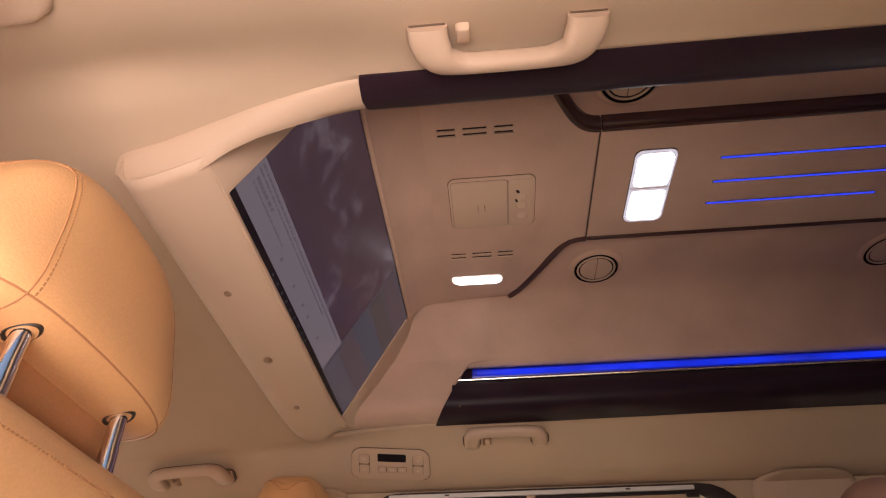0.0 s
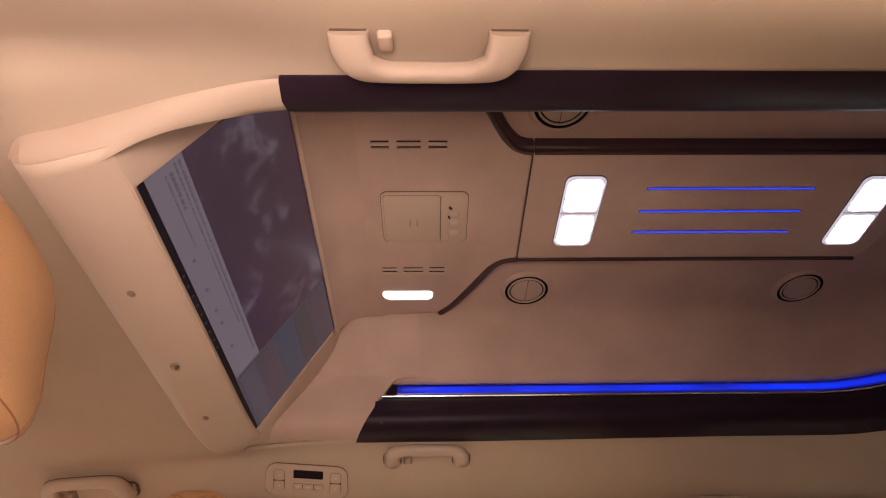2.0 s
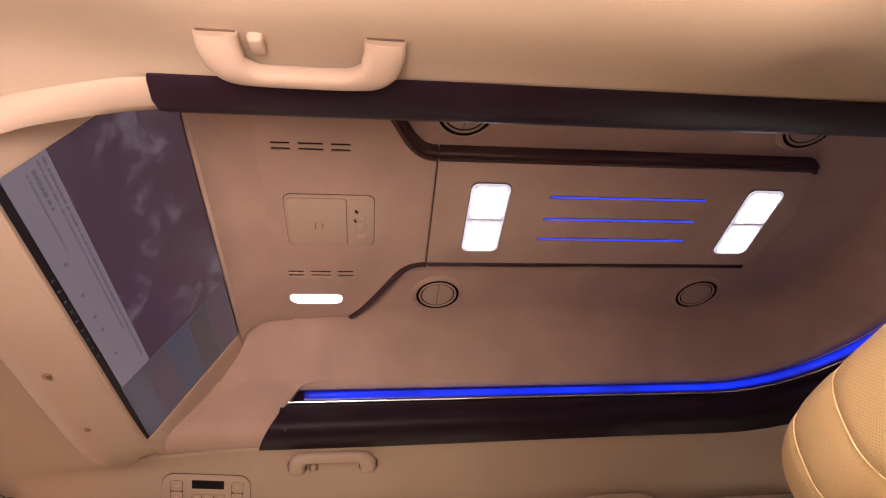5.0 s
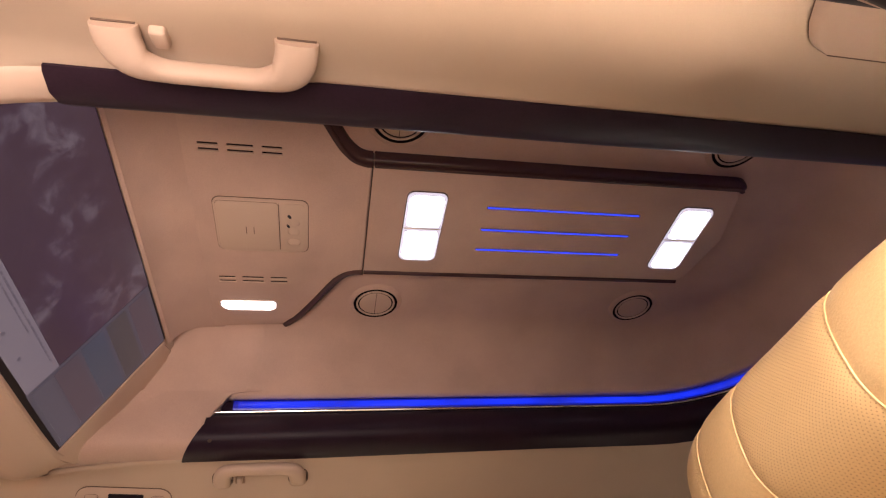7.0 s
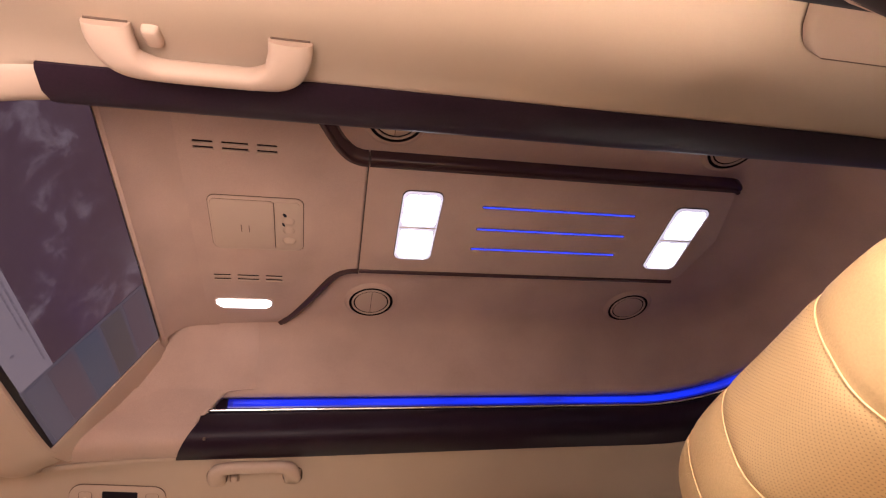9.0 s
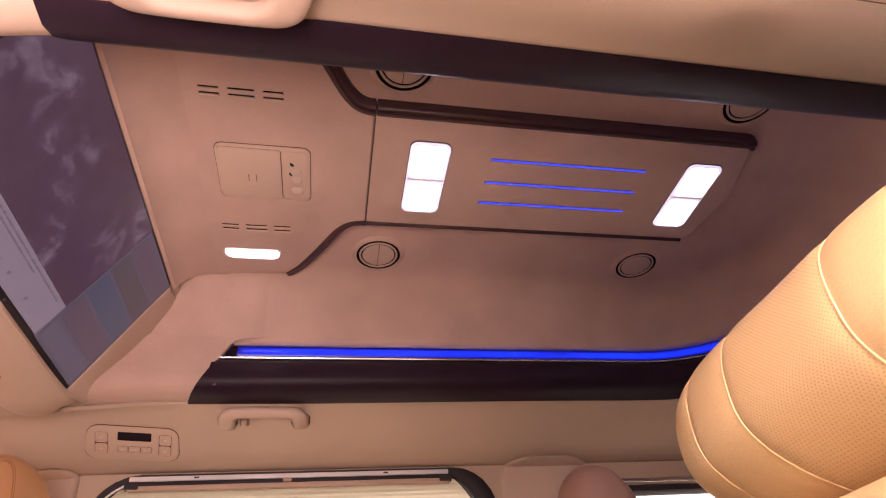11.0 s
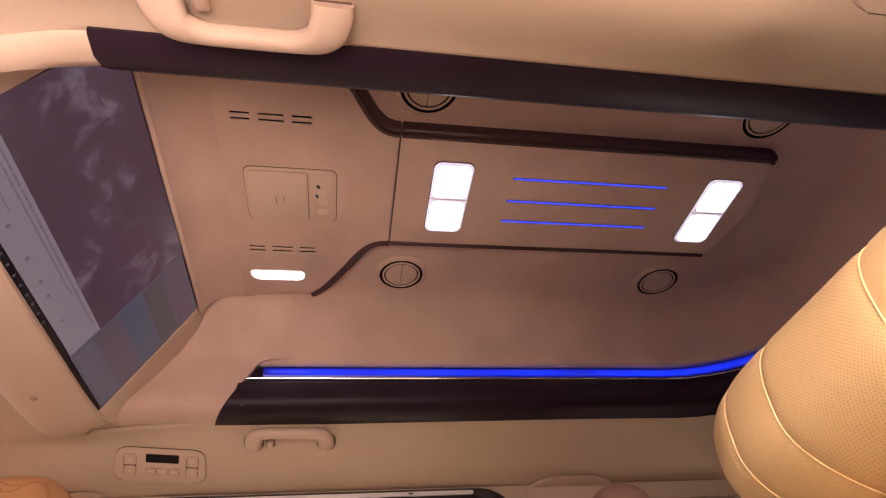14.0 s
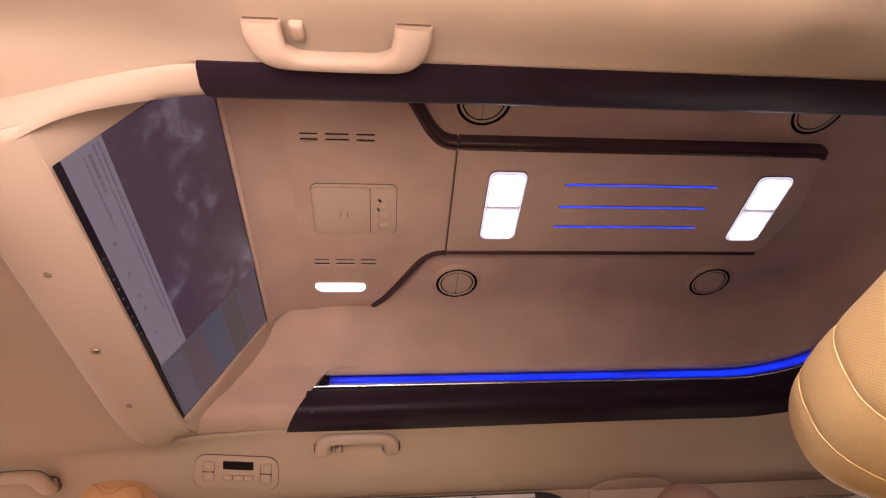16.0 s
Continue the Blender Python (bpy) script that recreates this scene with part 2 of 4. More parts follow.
def smooth_line(points, n=8):
    """Points of a soft curve through the given ones."""
    p = [Vector(q) for q in points]
    p = [2 * p[0] - p[1]] + p + [2 * p[-1] - p[-2]]
    out = []
    for i in range(1, len(p) - 2):
        for s in range(n):
            t = s / n
            out.append(0.5 * (2 * p[i] + (p[i + 1] - p[i - 1]) * t + (2 * p[i - 1] - 5 * p[i] + 4 * p[i + 1] - p[i + 2]) * t * t
                              + (3 * p[i] - p[i - 1] - 3 * p[i + 1] + p[i + 2]) * t ** 3))
    return out + [p[-2]]


def cushion(n, surf):
    """A closed rounded body: a cube's grid of n cells a side, each way from the centre laid on surf(v)."""
    bm = bmesh.new()
    bmesh.ops.create_cube(bm, size=2.0)
    bmesh.ops.subdivide_edges(bm, edges=bm.edges[:], cuts=n, use_grid_fill=True)
    for v in bm.verts:
        v.co = surf(v.co)
    return bm


# ---- roof: levels and the recess ----
ISL, TROUGH, YB, RR, XR = 1.838, 1.862, 0.440, 0.36, 1.12     # island, trough, half width, rear corner


def u_path(x0, n=10, inset=0.0):
    """The edge of the recess: far side back, round the rear, near side forward."""
    y, r = YB - inset, RR - inset
    out = [(x0 + (XR - x0) * i / 24, y, 0, 1) for i in range(24)]
    for i in range(n + 1):
        a = radians(90 - 90 * i / n)
        out.append((XR + r * math.cos(a), y - r + r * math.sin(a), math.cos(a), math.sin(a)))
    for i in range(n + 1):
        a = radians(-90 * i / n)
        out.append((XR + r * math.cos(a), -(y - r) + r * math.sin(a), math.cos(a), math.sin(a)))
    out += [(x0 + (XR - x0) * i / 24, -y, 0, -1) for i in range(23, -1, -1)]
    return out


def drop(x):
    """How far the roof falls away forward of the recess."""
    t = max(0.0, -0.03 - x)
    return 0.02 * t + 0.30 * t * t if t < 0.3 else 0.033 + 0.03 * (t - 0.3)


SIDE = [(0.0, 1.557), (0.30, 1.557), (0.474, 1.556), (0.505, 1.548), (0.54, 1.530), (0.58, 1.505), (0.62, 1.485), (0.66, 1.474), (0.69, 1.466)]


def fall_at(x, a):
    """The fall of the headliner, which starts farther forward at the sides."""
    k = min(1.0, max(0.0, (a - 0.474) / 0.05))
    s = min(1.0, max(0.0, (-0.25 - x) / 0.40))
    return drop(x) * (1 - k) + 0.030 * s * s * (3 - 2 * s) * k


def liner(x, y):
    """Height of the lower headliner."""
    a = abs(y)
    for (y0, z0), (y1, z1) in zip(SIDE, SIDE[1:]):
        if a <= y1 + 1e-9:
            return z0 + (z1 - z0) * (a - y0) / (y1 - y0) - fall_at(x, a)
    return SIDE[-1][1] - fall_at(x, a)


def near_hole(x):
    """Half width of the opening over the near beam."""
    return 0.405 + 0.062 * min(1.0, max(0.0, (x + 0.30) / 0.27))


def build_headliner():
    xs = [-1.15 + 0.03 * i for i in range(28)] + [-0.325 + 0.015 * i for i in range(24)] + [0.05 + 0.03 * i for i in range(63)]
    half = [0.0, 0.1, 0.2, 0.3, 0.36, 0.39, 0.405, 0.412, 0.42, 0.428, 0.436, 0.444, 0.452, 0.46, 0.469, 0.478] + [0.49 + 0.0125 * i for i in range(17)]
    ys = [-v for v in half[:0:-1]] + half
    verts = [(x, y, liner(x, y)) for x in xs for y in ys]
    k, faces = len(ys), []
    for i in range(len(xs) - 1):
        for j in range(k - 1):
            x, y = (xs[i] + xs[i + 1]) / 2, abs(ys[j] + ys[j + 1]) / 2
            inside = y < (0.470 if ys[j] > 0 and x > 0.24 else 0.478) and -0.31 < x < XR + 0.02
            if inside and ys[j] < 0 and x < 0.24:
                inside = y < near_hole(x)
            if x >= XR + 0.02:
                inside = math.hypot(x - XR, max(0, y - (YB - RR))) < RR + 0.03 and y < 0.478
            if not inside:
                faces.append((i * k + j, i * k + j + 1, (i + 1) * k + j + 1, (i + 1) * k + j))
    me = mesh_of("headliner", verts, faces, KNIT)
    ob = new("headliner", me)
    s = ob.modifiers.new("thick", "SOLIDIFY")
    s.thickness, s.offset = 0.012, -1
    return tagged(ob, "beige knit cloth headliner round the raised roof", "headliner", kind="structure")


build_headliner()

# cove of the recess with the trough ceiling above
COVE = [(0.012, 1.6855), (0.002, 1.6865), (-0.004, 1.692), (-0.007, 1.706), (-0.016, 1.755), (-0.034, 1.810), (-0.062, 1.844), (-0.095, 1.858), (-0.13, TROUGH)]
path = u_path(-0.33)
v, f = sweep(path, COVE)
k = len(COVE)
rim = [i * k + k - 1 for i in range(len(path))]
f.append(tuple(rim))
ceiling = raw("ceiling", v, f, SUEDE)
if max(ceiling.data.polygons, key=lambda q: q.area).normal.z > 0:
    ceiling.data.flip_normals()
tagged(ceiling, "raised beige suede ceiling with softly curved edges", "ceiling", kind="structure")
s = ceiling.modifiers.new("thick", "SOLIDIFY")
s.thickness, s.offset = 0.012, -1

def slant(d, z):
    """How far back the slanted front end of the dark bar lies at that height."""
    return 0.52 * ((z - 1.552) + 0.47 * (0.053 - d))


# pale lower side beams in front of the dark bars: x, outer edge, inner edge, sag of the inner edge
BEAM = {1: [(-0.335, 0.444, 0.382, 0.012), (-0.30, 0.452, 0.386, 0.005), (-0.18, 0.468, 0.402, 0.0), (-0.03, 0.4835, 0.4185, 0.0)],
        -1: [(-0.356, 0.412, 0.388, 0.036), (-0.342, 0.414, 0.385, 0.043), (-0.325, 0.417, 0.385, 0.044), (-0.29, 0.421, 0.386, 0.050), (-0.246, 0.431, 0.389, 0.052),
             (-0.209, 0.439, 0.403, 0.038), (-0.17, 0.449, 0.411, 0.028), (-0.122, 0.459, 0.415, 0.018), (-0.07, 0.469, 0.417, 0.006), (-0.03, 0.4735, 0.418, 0.0)]}


def beam_at(x, side):
    rows = BEAM[side]
    x = min(max(x, rows[0][0]), rows[-1][0])
    for r0, r1 in zip(rows, rows[1:]):
        if x <= r1[0]:
            k = (x - r0[0]) / (r1[0] - r0[0])
            return [u + (w - u) * k for u, w in zip(r0[1:], r1[1:])]


for side, nm in ((1, "trim_1"), (-1, "trim_2")):
    prof = [(0.044, 1.5575), (0.040, 1.5545), (0.034, 1.5530), (0.020, 1.5525), (0.000, 1.556), (-0.016, 1.565), (-0.022, 1.578), (-0.020, 1.60), (-0.006, 1.65), (-0.006, 1.70), (0.03, 1.70), (0.045, 1.62)]
    n = 24
    vv, ff = [], []
    x_first = BEAM[side][0][0]
    for i in range(n + 1):
        x = x_first + (-0.03 - x_first) * (i / n) ** (1.0 if side > 0 else 1.25)
        outer, inner, sag = beam_at(x, side)
        tip = 1.0 - (0.50 if side < 0 else 0.35) * max(0.0, 1 - i / 2.5) ** 2
        for d, z in prof:
            share = (0.044 - d) / 0.066
            y = outer + (inner - outer) * share
            y = (outer + inner) / 2 + (y - (outer + inner) / 2) * tip
            low = share if z < 1.59 else 0.3 * share
            z = z - sag * low - drop(x) * (1 if z < 1.65 else 0.3)
            vv.append((x + (slant(d, z) + 0.0005 if i == n and side > 0 else 0), side * y, z))
    kk = len(prof)
    for i in range(n):
        for a in range(kk):
            ff.append((i * kk + a, i * kk + (a + 1) % kk, (i + 1) * kk + (a + 1) % kk, (i + 1) * kk + a))
    ff += [tuple(range(kk)), tuple(n * kk + a for a in range(kk))]
    tagged(raw(nm, vv, ff, SUEDE if side > 0 else MOULD), "pale moulded side beam of the raised roof", "trim", kind="structure")

# ---- dark bar with its chrome line and the light strip ----
BARP = [(0.0445, 1.5512), (0.030, 1.550), (0.002, 1.553), (-0.016, 1.561), (-0.026, 1.573), (-0.029, 1.587), (-0.026, 1.605), (-0.016, 1.629), (-0.008, 1.638), (0.0, 1.642), (0.03, 1.645), (0.0445, 1.60)]
near_end = lambda t: 0.007 * (1 - t) - 0.003 + 0.013 * t ** 5      # the rounded front end of the near bar
cut = lambda i, d, z: slant(d, z) if i == 0 else (near_end((0.0445 - d) / 0.0735) if i == len(bar_path) - 1 else 0)
bar_path = u_path(-0.032)
bar = thing("roof_bar", 0, 0, 0, "dark lacquered bar round the raised roof with a chrome line", "roof trim", kind="")
v, f = sweep(bar_path, BARP, closed_profile=True, shear=cut)
v = [(x, y, z + (0.011 * max(0.0, x) / 1.1 * (1.645 - z) / 0.09) * (1.0 - min(1.0, max(0.0, BARP[i % len(BARP)][0] / 0.04)))) for i, (x, y, z) in enumerate(v)]
kp = len(BARP)
slim = lambda x, y: max(0.003 * min(1.0, max(0.0, (x - 0.98) / 0.14)), 0.012 * min(1.0, max(0.0, (x - 0.25) / 0.6)) if y > 0 else 0.0)
v = [(x - bar_path[i // kp][2] * slim(x, y), y - bar_path[i // kp][3] * slim(x, y), z) if i % kp in (0, kp - 1) else (x, y, z) for i, (x, y, z) in enumerate(v)]
waist = lambda x: min(1.0, max(0.0, (0.262 - x) / 0.05))
v = [(x, y + (0.008 * waist(x) * (3 - 2 * waist(x)) * waist(x) if y < -0.475 else 0), z) for x, y, z in v]
raw("rail", v, f, BAR, bar)
CH = [(-0.0095 + 0.0042 * math.cos(radians(a)), 1.6420 + 0.0036 * math.sin(radians(a))) for a in range(0, 360, 36)]
v, f = sweep(u_path(0.0285), CH, closed_profile=True)
raw("chrome_line", v, f, CHROME, bar, "thin chrome line")
v, f = sweep(u_path(0.028), [(0.040, 1.645), (0.040, 1.69), (0.052, 1.69), (0.052, 1.645)], closed_profile=True)
raw("slot", v, f, BROWN, bar, "dark slot behind the light strip")
v, f = sweep(u_path(0.040), [(0.006, 1.645), (0.009, 1.655), (0.010, 1.670), (0.014, 1.6835), (0.024, 1.6835), (0.024, 1.645)], closed_profile=True)
raw("channel", v, f, BAR, bar, "dark channel of the light strip")
v, f = sweep(u_path(0.066), [(0.011, 1.656), (0.007, 1.661), (0.0065, 1.674), (0.012, 1.684), (0.022, 1.684), (0.022, 1.656)], closed_profile=True)
raw("diffuser", v, f, LED_DIM, bar, "dim blue edge of the light strip")
v, f = sweep(u_path(0.078), [(0.008, 1.6605), (0.0050, 1.6635), (0.0045, 1.670), (0.0075, 1.6775), (0.012, 1.679), (0.012, 1.6605)], closed_profile=True)
raw("light_strip", v, f, LED_SOFT, bar, "glowing blue light strip")

bm = bmesh.new()
bmesh.ops.create_uvsphere(bm, u_segments=12, v_segments=6, radius=0.0045)
for q in bm.verts:
    q.co = Vector((q.co.x + 0.034, q.co.y * 0.4 + 0.4170, q.co.z + 1.568))
part("screw_cap", bm, MOULD_DARK, bar, "small screw cap")

# ---- ceiling island ----
EDGE = [(0.170, 0.352), (0.200, 0.318), (0.240, 0.256), (0.275, 0.196), (0.292, 0.172), (0.312, 0.155), (0.335, 0.147), (0.3510, 0.146)]
EDGE_NEAR = [(0.178, 0.352), (0.208, 0.320), (0.247, 0.259), (0.281, 0.200), (0.297, 0.178), (0.315, 0.1615), (0.336, 0.1535), (0.3510, 0.1525)]
front_out = [(-0.10, 0.366), (0.0, 0.360)] + EDGE + [(x, -y) for x, y in EDGE_NEAR[::-1]] + [(0.0, -0.360), (-0.10, -0.366)]
rear_out = [(0.3530, 0.146), (1.02, 0.146), (1.150, 0.146), (1.166, 0.130), (1.196, 0.0), (1.166, -0.134), (1.150, -0.1525), (1.02, -0.1525), (0.3530, -0.1525)]
console = thing("ceiling_console", 0, 0, 0, "beige ceiling panel in two sections with dark edging", "ceiling panel")
part("front_panel", slab(front_out, ISL, TROUGH + 0.004, 0.005, 3), SUEDE, console)
part("rear_panel", slab(rear_out, ISL, TROUGH + 0.004, 0.0015), SUEDE, console)
part("seam", box(0.3508, 0.3532, -0.171, 0.162, ISL + 0.0010, ISL + 0.02), MOULD_DARK, console, "dark joint")


def along(points):
    """Path rows with outward normals for points that run rearward on the far side."""
    out = []
    for i, (x, y) in enumerate(points):
        x0, y0 = points[max(0, i - 1)]
        x1, y1 = points[min(len(points) - 1, i + 1)]
        d = math.hypot(x1 - x0, y1 - y0)
        out.append((x, y, -(y1 - y0) / d, (x1 - x0) / d))
    return out


TRIMP = [(-0.002, ISL - 0.0012), (0.0008, ISL - 0.0038), (0.0040, ISL - 0.0046), (0.0076, ISL - 0.0040), (0.0094, ISL - 0.0016), (0.0098, ISL + 0.0018),
         (0.0116, ISL + 0.0022), (0.0160, ISL + 0.0040), (0.0195, ISL + 0.0085), (0.0215, ISL + 0.0150), (0.0222, TROUGH + 0.003), (-0.002, TROUGH + 0.003)]
for side in (1, -1):
    edge, yr = (EDGE, 0.146) if side > 0 else (EDGE_NEAR, 0.1525)
    curve = [(p.x, p.y) for p in smooth_line([(x, y, 0) for x, y in edge], 4)]
    straight = [(0.3545 + (1.150 - 0.3545) * i / 12, yr) for i in range(13)] + ([] if side > 0 else [(1.156, yr - 0.0005), (1.161, yr - 0.002), (1.164, yr - 0.005)])
    for nm, pts, wide in (("front_edging", curve[:-1] + [(0.3505, yr)], 1.15 if side > 0 else 0.92), ("rear_edging", straight, 0.90 if side > 0 else 0.92)):
        rows = [(x, side * y, nx, side * ny) for x, y, nx, ny in along(pts)]
        v, f = sweep(rows, [(d * wide, z) for d, z in TRIMP], closed_profile=True)
        raw(nm, v, f, BROWN, console, "dark brown edging strip")

part("notch", box(-0.084, -0.078, 0.3695, 0.3712, ISL - 0.0045, ISL + 0.002), MOULD_DARK, console, "small dark notch")

# slots of the speaker vents
for side in (1, -1):
    vent = thing("slot_vent", 0.11, 0.184 if side > 0 else -0.176, ISL, "narrow slot vents in the beige ceiling panel", "vent", "slot vents")
    for row in (-0.0065, 0.0065):
        for x0, x1 in ((0.036, 0.071), (0.086, 0.132), (0.147, 0.183)):
            bm = slab([(x + (x0 + x1) / 2 - 0.11, y + row) for x, y in rounded(x1 - x0, 0.0026 if side > 0 else 0.0029, 0.0012, 3)], -0.0008, 0.003)
            part("slot", bm, VOID, vent, "dark slot")
            bm = slab([(x + (x0 + x1) / 2 - 0.11, y + row + 0.0042) for x, y in rounded(x1 - x0 + 0.002, 0.0030, 0.001, 3)], -0.0030, 0.003, 0.0008)
            part("lip", bm, MOULD, vent)

# overhead storage box with switches
sb = thing("overhead_box", 0.138, 0.016, ISL, "beige ceiling module with a flat lid and switches", "overhead console")
part("surround", slab(rounded(0.1854, 0.1494, 0.016), -0.0012, 0.003, 0.0006), JOINT, sb, "thin joint line")
part("rim", slab(rounded(0.1825, 0.1465, 0.015), -0.0034, 0.003, 0.0022, 3), MOULD, sb)
part("lid_gap", slab([(x - 0.0265, y) for x, y in rounded(0.1207, 0.1327, 0.008)], -0.0037, -0.001), JOINT, sb, "thin gap")
part("lid", slab([(x - 0.0265, y) for x, y in rounded(0.1192, 0.1312, 0.007)], -0.0062, -0.001, 0.0022, 3), MOULD, sb, "flat beige lid")
part("switch_gap", box(0.0336, 0.0346, -0.064, 0.064, -0.0050, -0.001), JOINT, sb, "dark gap")
part("switch_plate", slab([(x + 0.060, y) for x, y in rounded(0.049, 0.130, 0.007)], -0.0054, -0.001, 0.0018, 3), MOULD, sb)
for yy in (-0.0075, 0.0075):
    part("mark", slab([(x - 0.024 + yy, y + 0.010) for x, y in rounded(0.0013, 0.020, 0.0005, 2)], -0.0067, -0.005), JOINT, sb)
for px, py, w, h in ((0.0550, -0.032, 0.0070, 0.0098), (0.0520, -0.006, 0.0052, 0.0095)):
    bm = slab([(x * w + 0.35 * y * h + px, y * h + py) for x, y in rounded(1.0, 1.0, 0.48, 5)], -0.0061, -0.005)
    part("microphone", bm, BLACK, sb, "small black opening")
for yy, w in ((-0.016, 0.026), (0.010, 0.026), (0.040, 0.030)):
    v, f = [], []
    for i in range(9):                     # a shallow scooped rocker, high at its far edge
        for j in range(9):
            a, b = i / 8 * 2 - 1, j / 8 * 2 - 1
            x, y = a * math.sqrt(1 - b * b / 2), b * math.sqrt(1 - a * a / 2)
            v.append((0.063 + x * w / 2, yy + y * 0.011, -0.0050 - 0.0060 * (1 - max(abs(a), abs(b)) ** 4) * (0.55 + 0.45 * b)))
    for i in range(8):
        for j in range(8):
            f.append((i * 9 + j, i * 9 + j + 1, i * 9 + j + 10, i * 9 + j + 9))
    raw("switch", v, f, MOULD, sb)

# small side lamps
for side in (1, -1):
    lp = thing("reading_lamp", 0.094, side * 0.277, ISL, "small lit white lamp in the beige ceiling panel", "lamp", "small ceiling lamps")
    part("bezel", slab([(x, y) for x, y in rounded(0.134, 0.037, 0.012)], -0.0015, 0.004, 0.001), MOULD, lp)
    part("lens", slab([(x * (1.0 - 3.2 * side * y) + 0.10 * side * y, y) for x, y in rounded(0.122, 0.030, 0.011)], -0.0040, 0.001, 0.003, 3), LAMP, lp, "bright white lens")

# large double lamps
for x0 in (0.469, 1.086):
    lp = thing("ceiling_lamp", x0, 0.001, ISL, "lit white double lamp in the beige ceiling panel", "lamp", "double ceiling lamps")
    part("divider", box(-0.0395, 0.0395, -0.0024, 0.0024, -0.0045, 0.001), GREY, lp, "grey bar between the lenses")
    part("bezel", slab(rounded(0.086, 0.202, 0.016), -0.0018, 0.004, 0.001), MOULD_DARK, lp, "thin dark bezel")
    for side in (1, -1):
        rimline = [(x, y) for x, y in rounded(0.083, 0.198, 0.016, 8) if y > 0] + [(-0.0415, 0.0014), (0.0415, 0.0014)]
        part("lens_rim", slab([(x, side * y) for x, y in rimline], -0.0048, 0.001, 0.001), RIM, lp, "clear lens rim")
        ripple = lambda q: 0.0012 * math.sin(390 * q + x0) + 0.0007 * math.sin(910 * q)
        out = [(x + ripple(y), y + 0.5 * ripple(x * 1.7)) for x, y in rounded(0.0715, 0.187, 0.015, 8) if y > 0]
        out += [(-0.0358 + ripple(q), q) for q in (0.075, 0.07, 0.065, 0.06, 0.055, 0.05, 0.045, 0.04, 0.035, 0.03, 0.025, 0.02, 0.015)]
        out += [(-0.0345, 0.0078), (-0.028, 0.0062), (-0.018, 0.0072), (-0.008, 0.0058), (0.004, 0.0068), (0.016, 0.0060), (0.027, 0.0072), (0.0345, 0.0078)]
        out += [(0.0358 + ripple(q), q) for q in (0.015, 0.02, 0.025, 0.03, 0.035, 0.04, 0.045, 0.05, 0.055, 0.06, 0.065, 0.07, 0.075)]
        out = [(x, side * y) for x, y in out]
        part("lens_groove", slab([(x * 1.026, side * 0.05 + (y - side * 0.05) * 1.022) for x, y in out], -0.0052, 0.001), LENS_EDGE, lp, "grey line round the lens")
        part("lens", slab(out, -0.0062, 0.001, 0.003), LAMP, lp, "bright white lens")

# three light lines
for y0 in (-0.065, -0.001, 0.061):
    ln = thing("light_line", 0.777, y0, ISL, "thin glowing blue light line set in the ceiling panel", "lamp", "ceiling light lines")
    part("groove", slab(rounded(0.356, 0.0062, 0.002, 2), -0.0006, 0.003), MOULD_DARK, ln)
    part("tube", slab(rounded(0.352, 0.0036, 0.0015, 2), -0.0020, 0.002, 0.001), LED, ln, "glowing blue line")


# round air vents
def ring(prof, n=40):
    """A turned body of (radius, z) rows."""
    rows = [(0, 0, math.cos(2 * math.pi * i / n), math.sin(2 * math.pi * i / n)) for i in range(n)]
    return sweep(rows, prof, closed_path=True)


def round_vent(x, y):
    t = thing("air_vent", x, y, TROUGH, "round beige air vent with a dark ring gap", "air vent", "round ceiling vents")
    v, f = ring([(0.068, 0.002), (0.065, -0.002), (0.061, -0.0055), (0.0575, -0.0072), (0.0545, -0.0066), (0.053, 0.0)])
    raw("collar", v, f, SUEDE, t)
    v, f = ring([(0.0545, -0.0066), (0.0535, -0.0058), (0.0500, -0.0045), (0.0475, -0.0060)])
    raw("gap", v, f, VOID, t, "dark ring gap")
    v, f = ring([(0.0482, -0.002), (0.0478, -0.0072), (0.0465, -0.0085), (0.0435, -0.0080), (0.0430, -0.003)])
    raw("ring", v, f, MOULD, t)
    v, f = ring([(0.0440, -0.0050), (0.0400, -0.0062)])
    raw("inner_gap", v, f, VOID, t)
    v, f = ring([(0.0410, -0.0030), (0.039, -0.0066), (0.020, -0.0078), (0.0, -0.0080)])
    raw("disc", v, f, MOULD, t)
    if x < 0.8:
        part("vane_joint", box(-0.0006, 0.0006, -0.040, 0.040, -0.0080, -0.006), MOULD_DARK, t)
    return t


for x, y in ((0.393, 0.286), (0.396, -0.254), (1.095, 0.283), (1.102, -0.254)):
    round_vent(x, y)

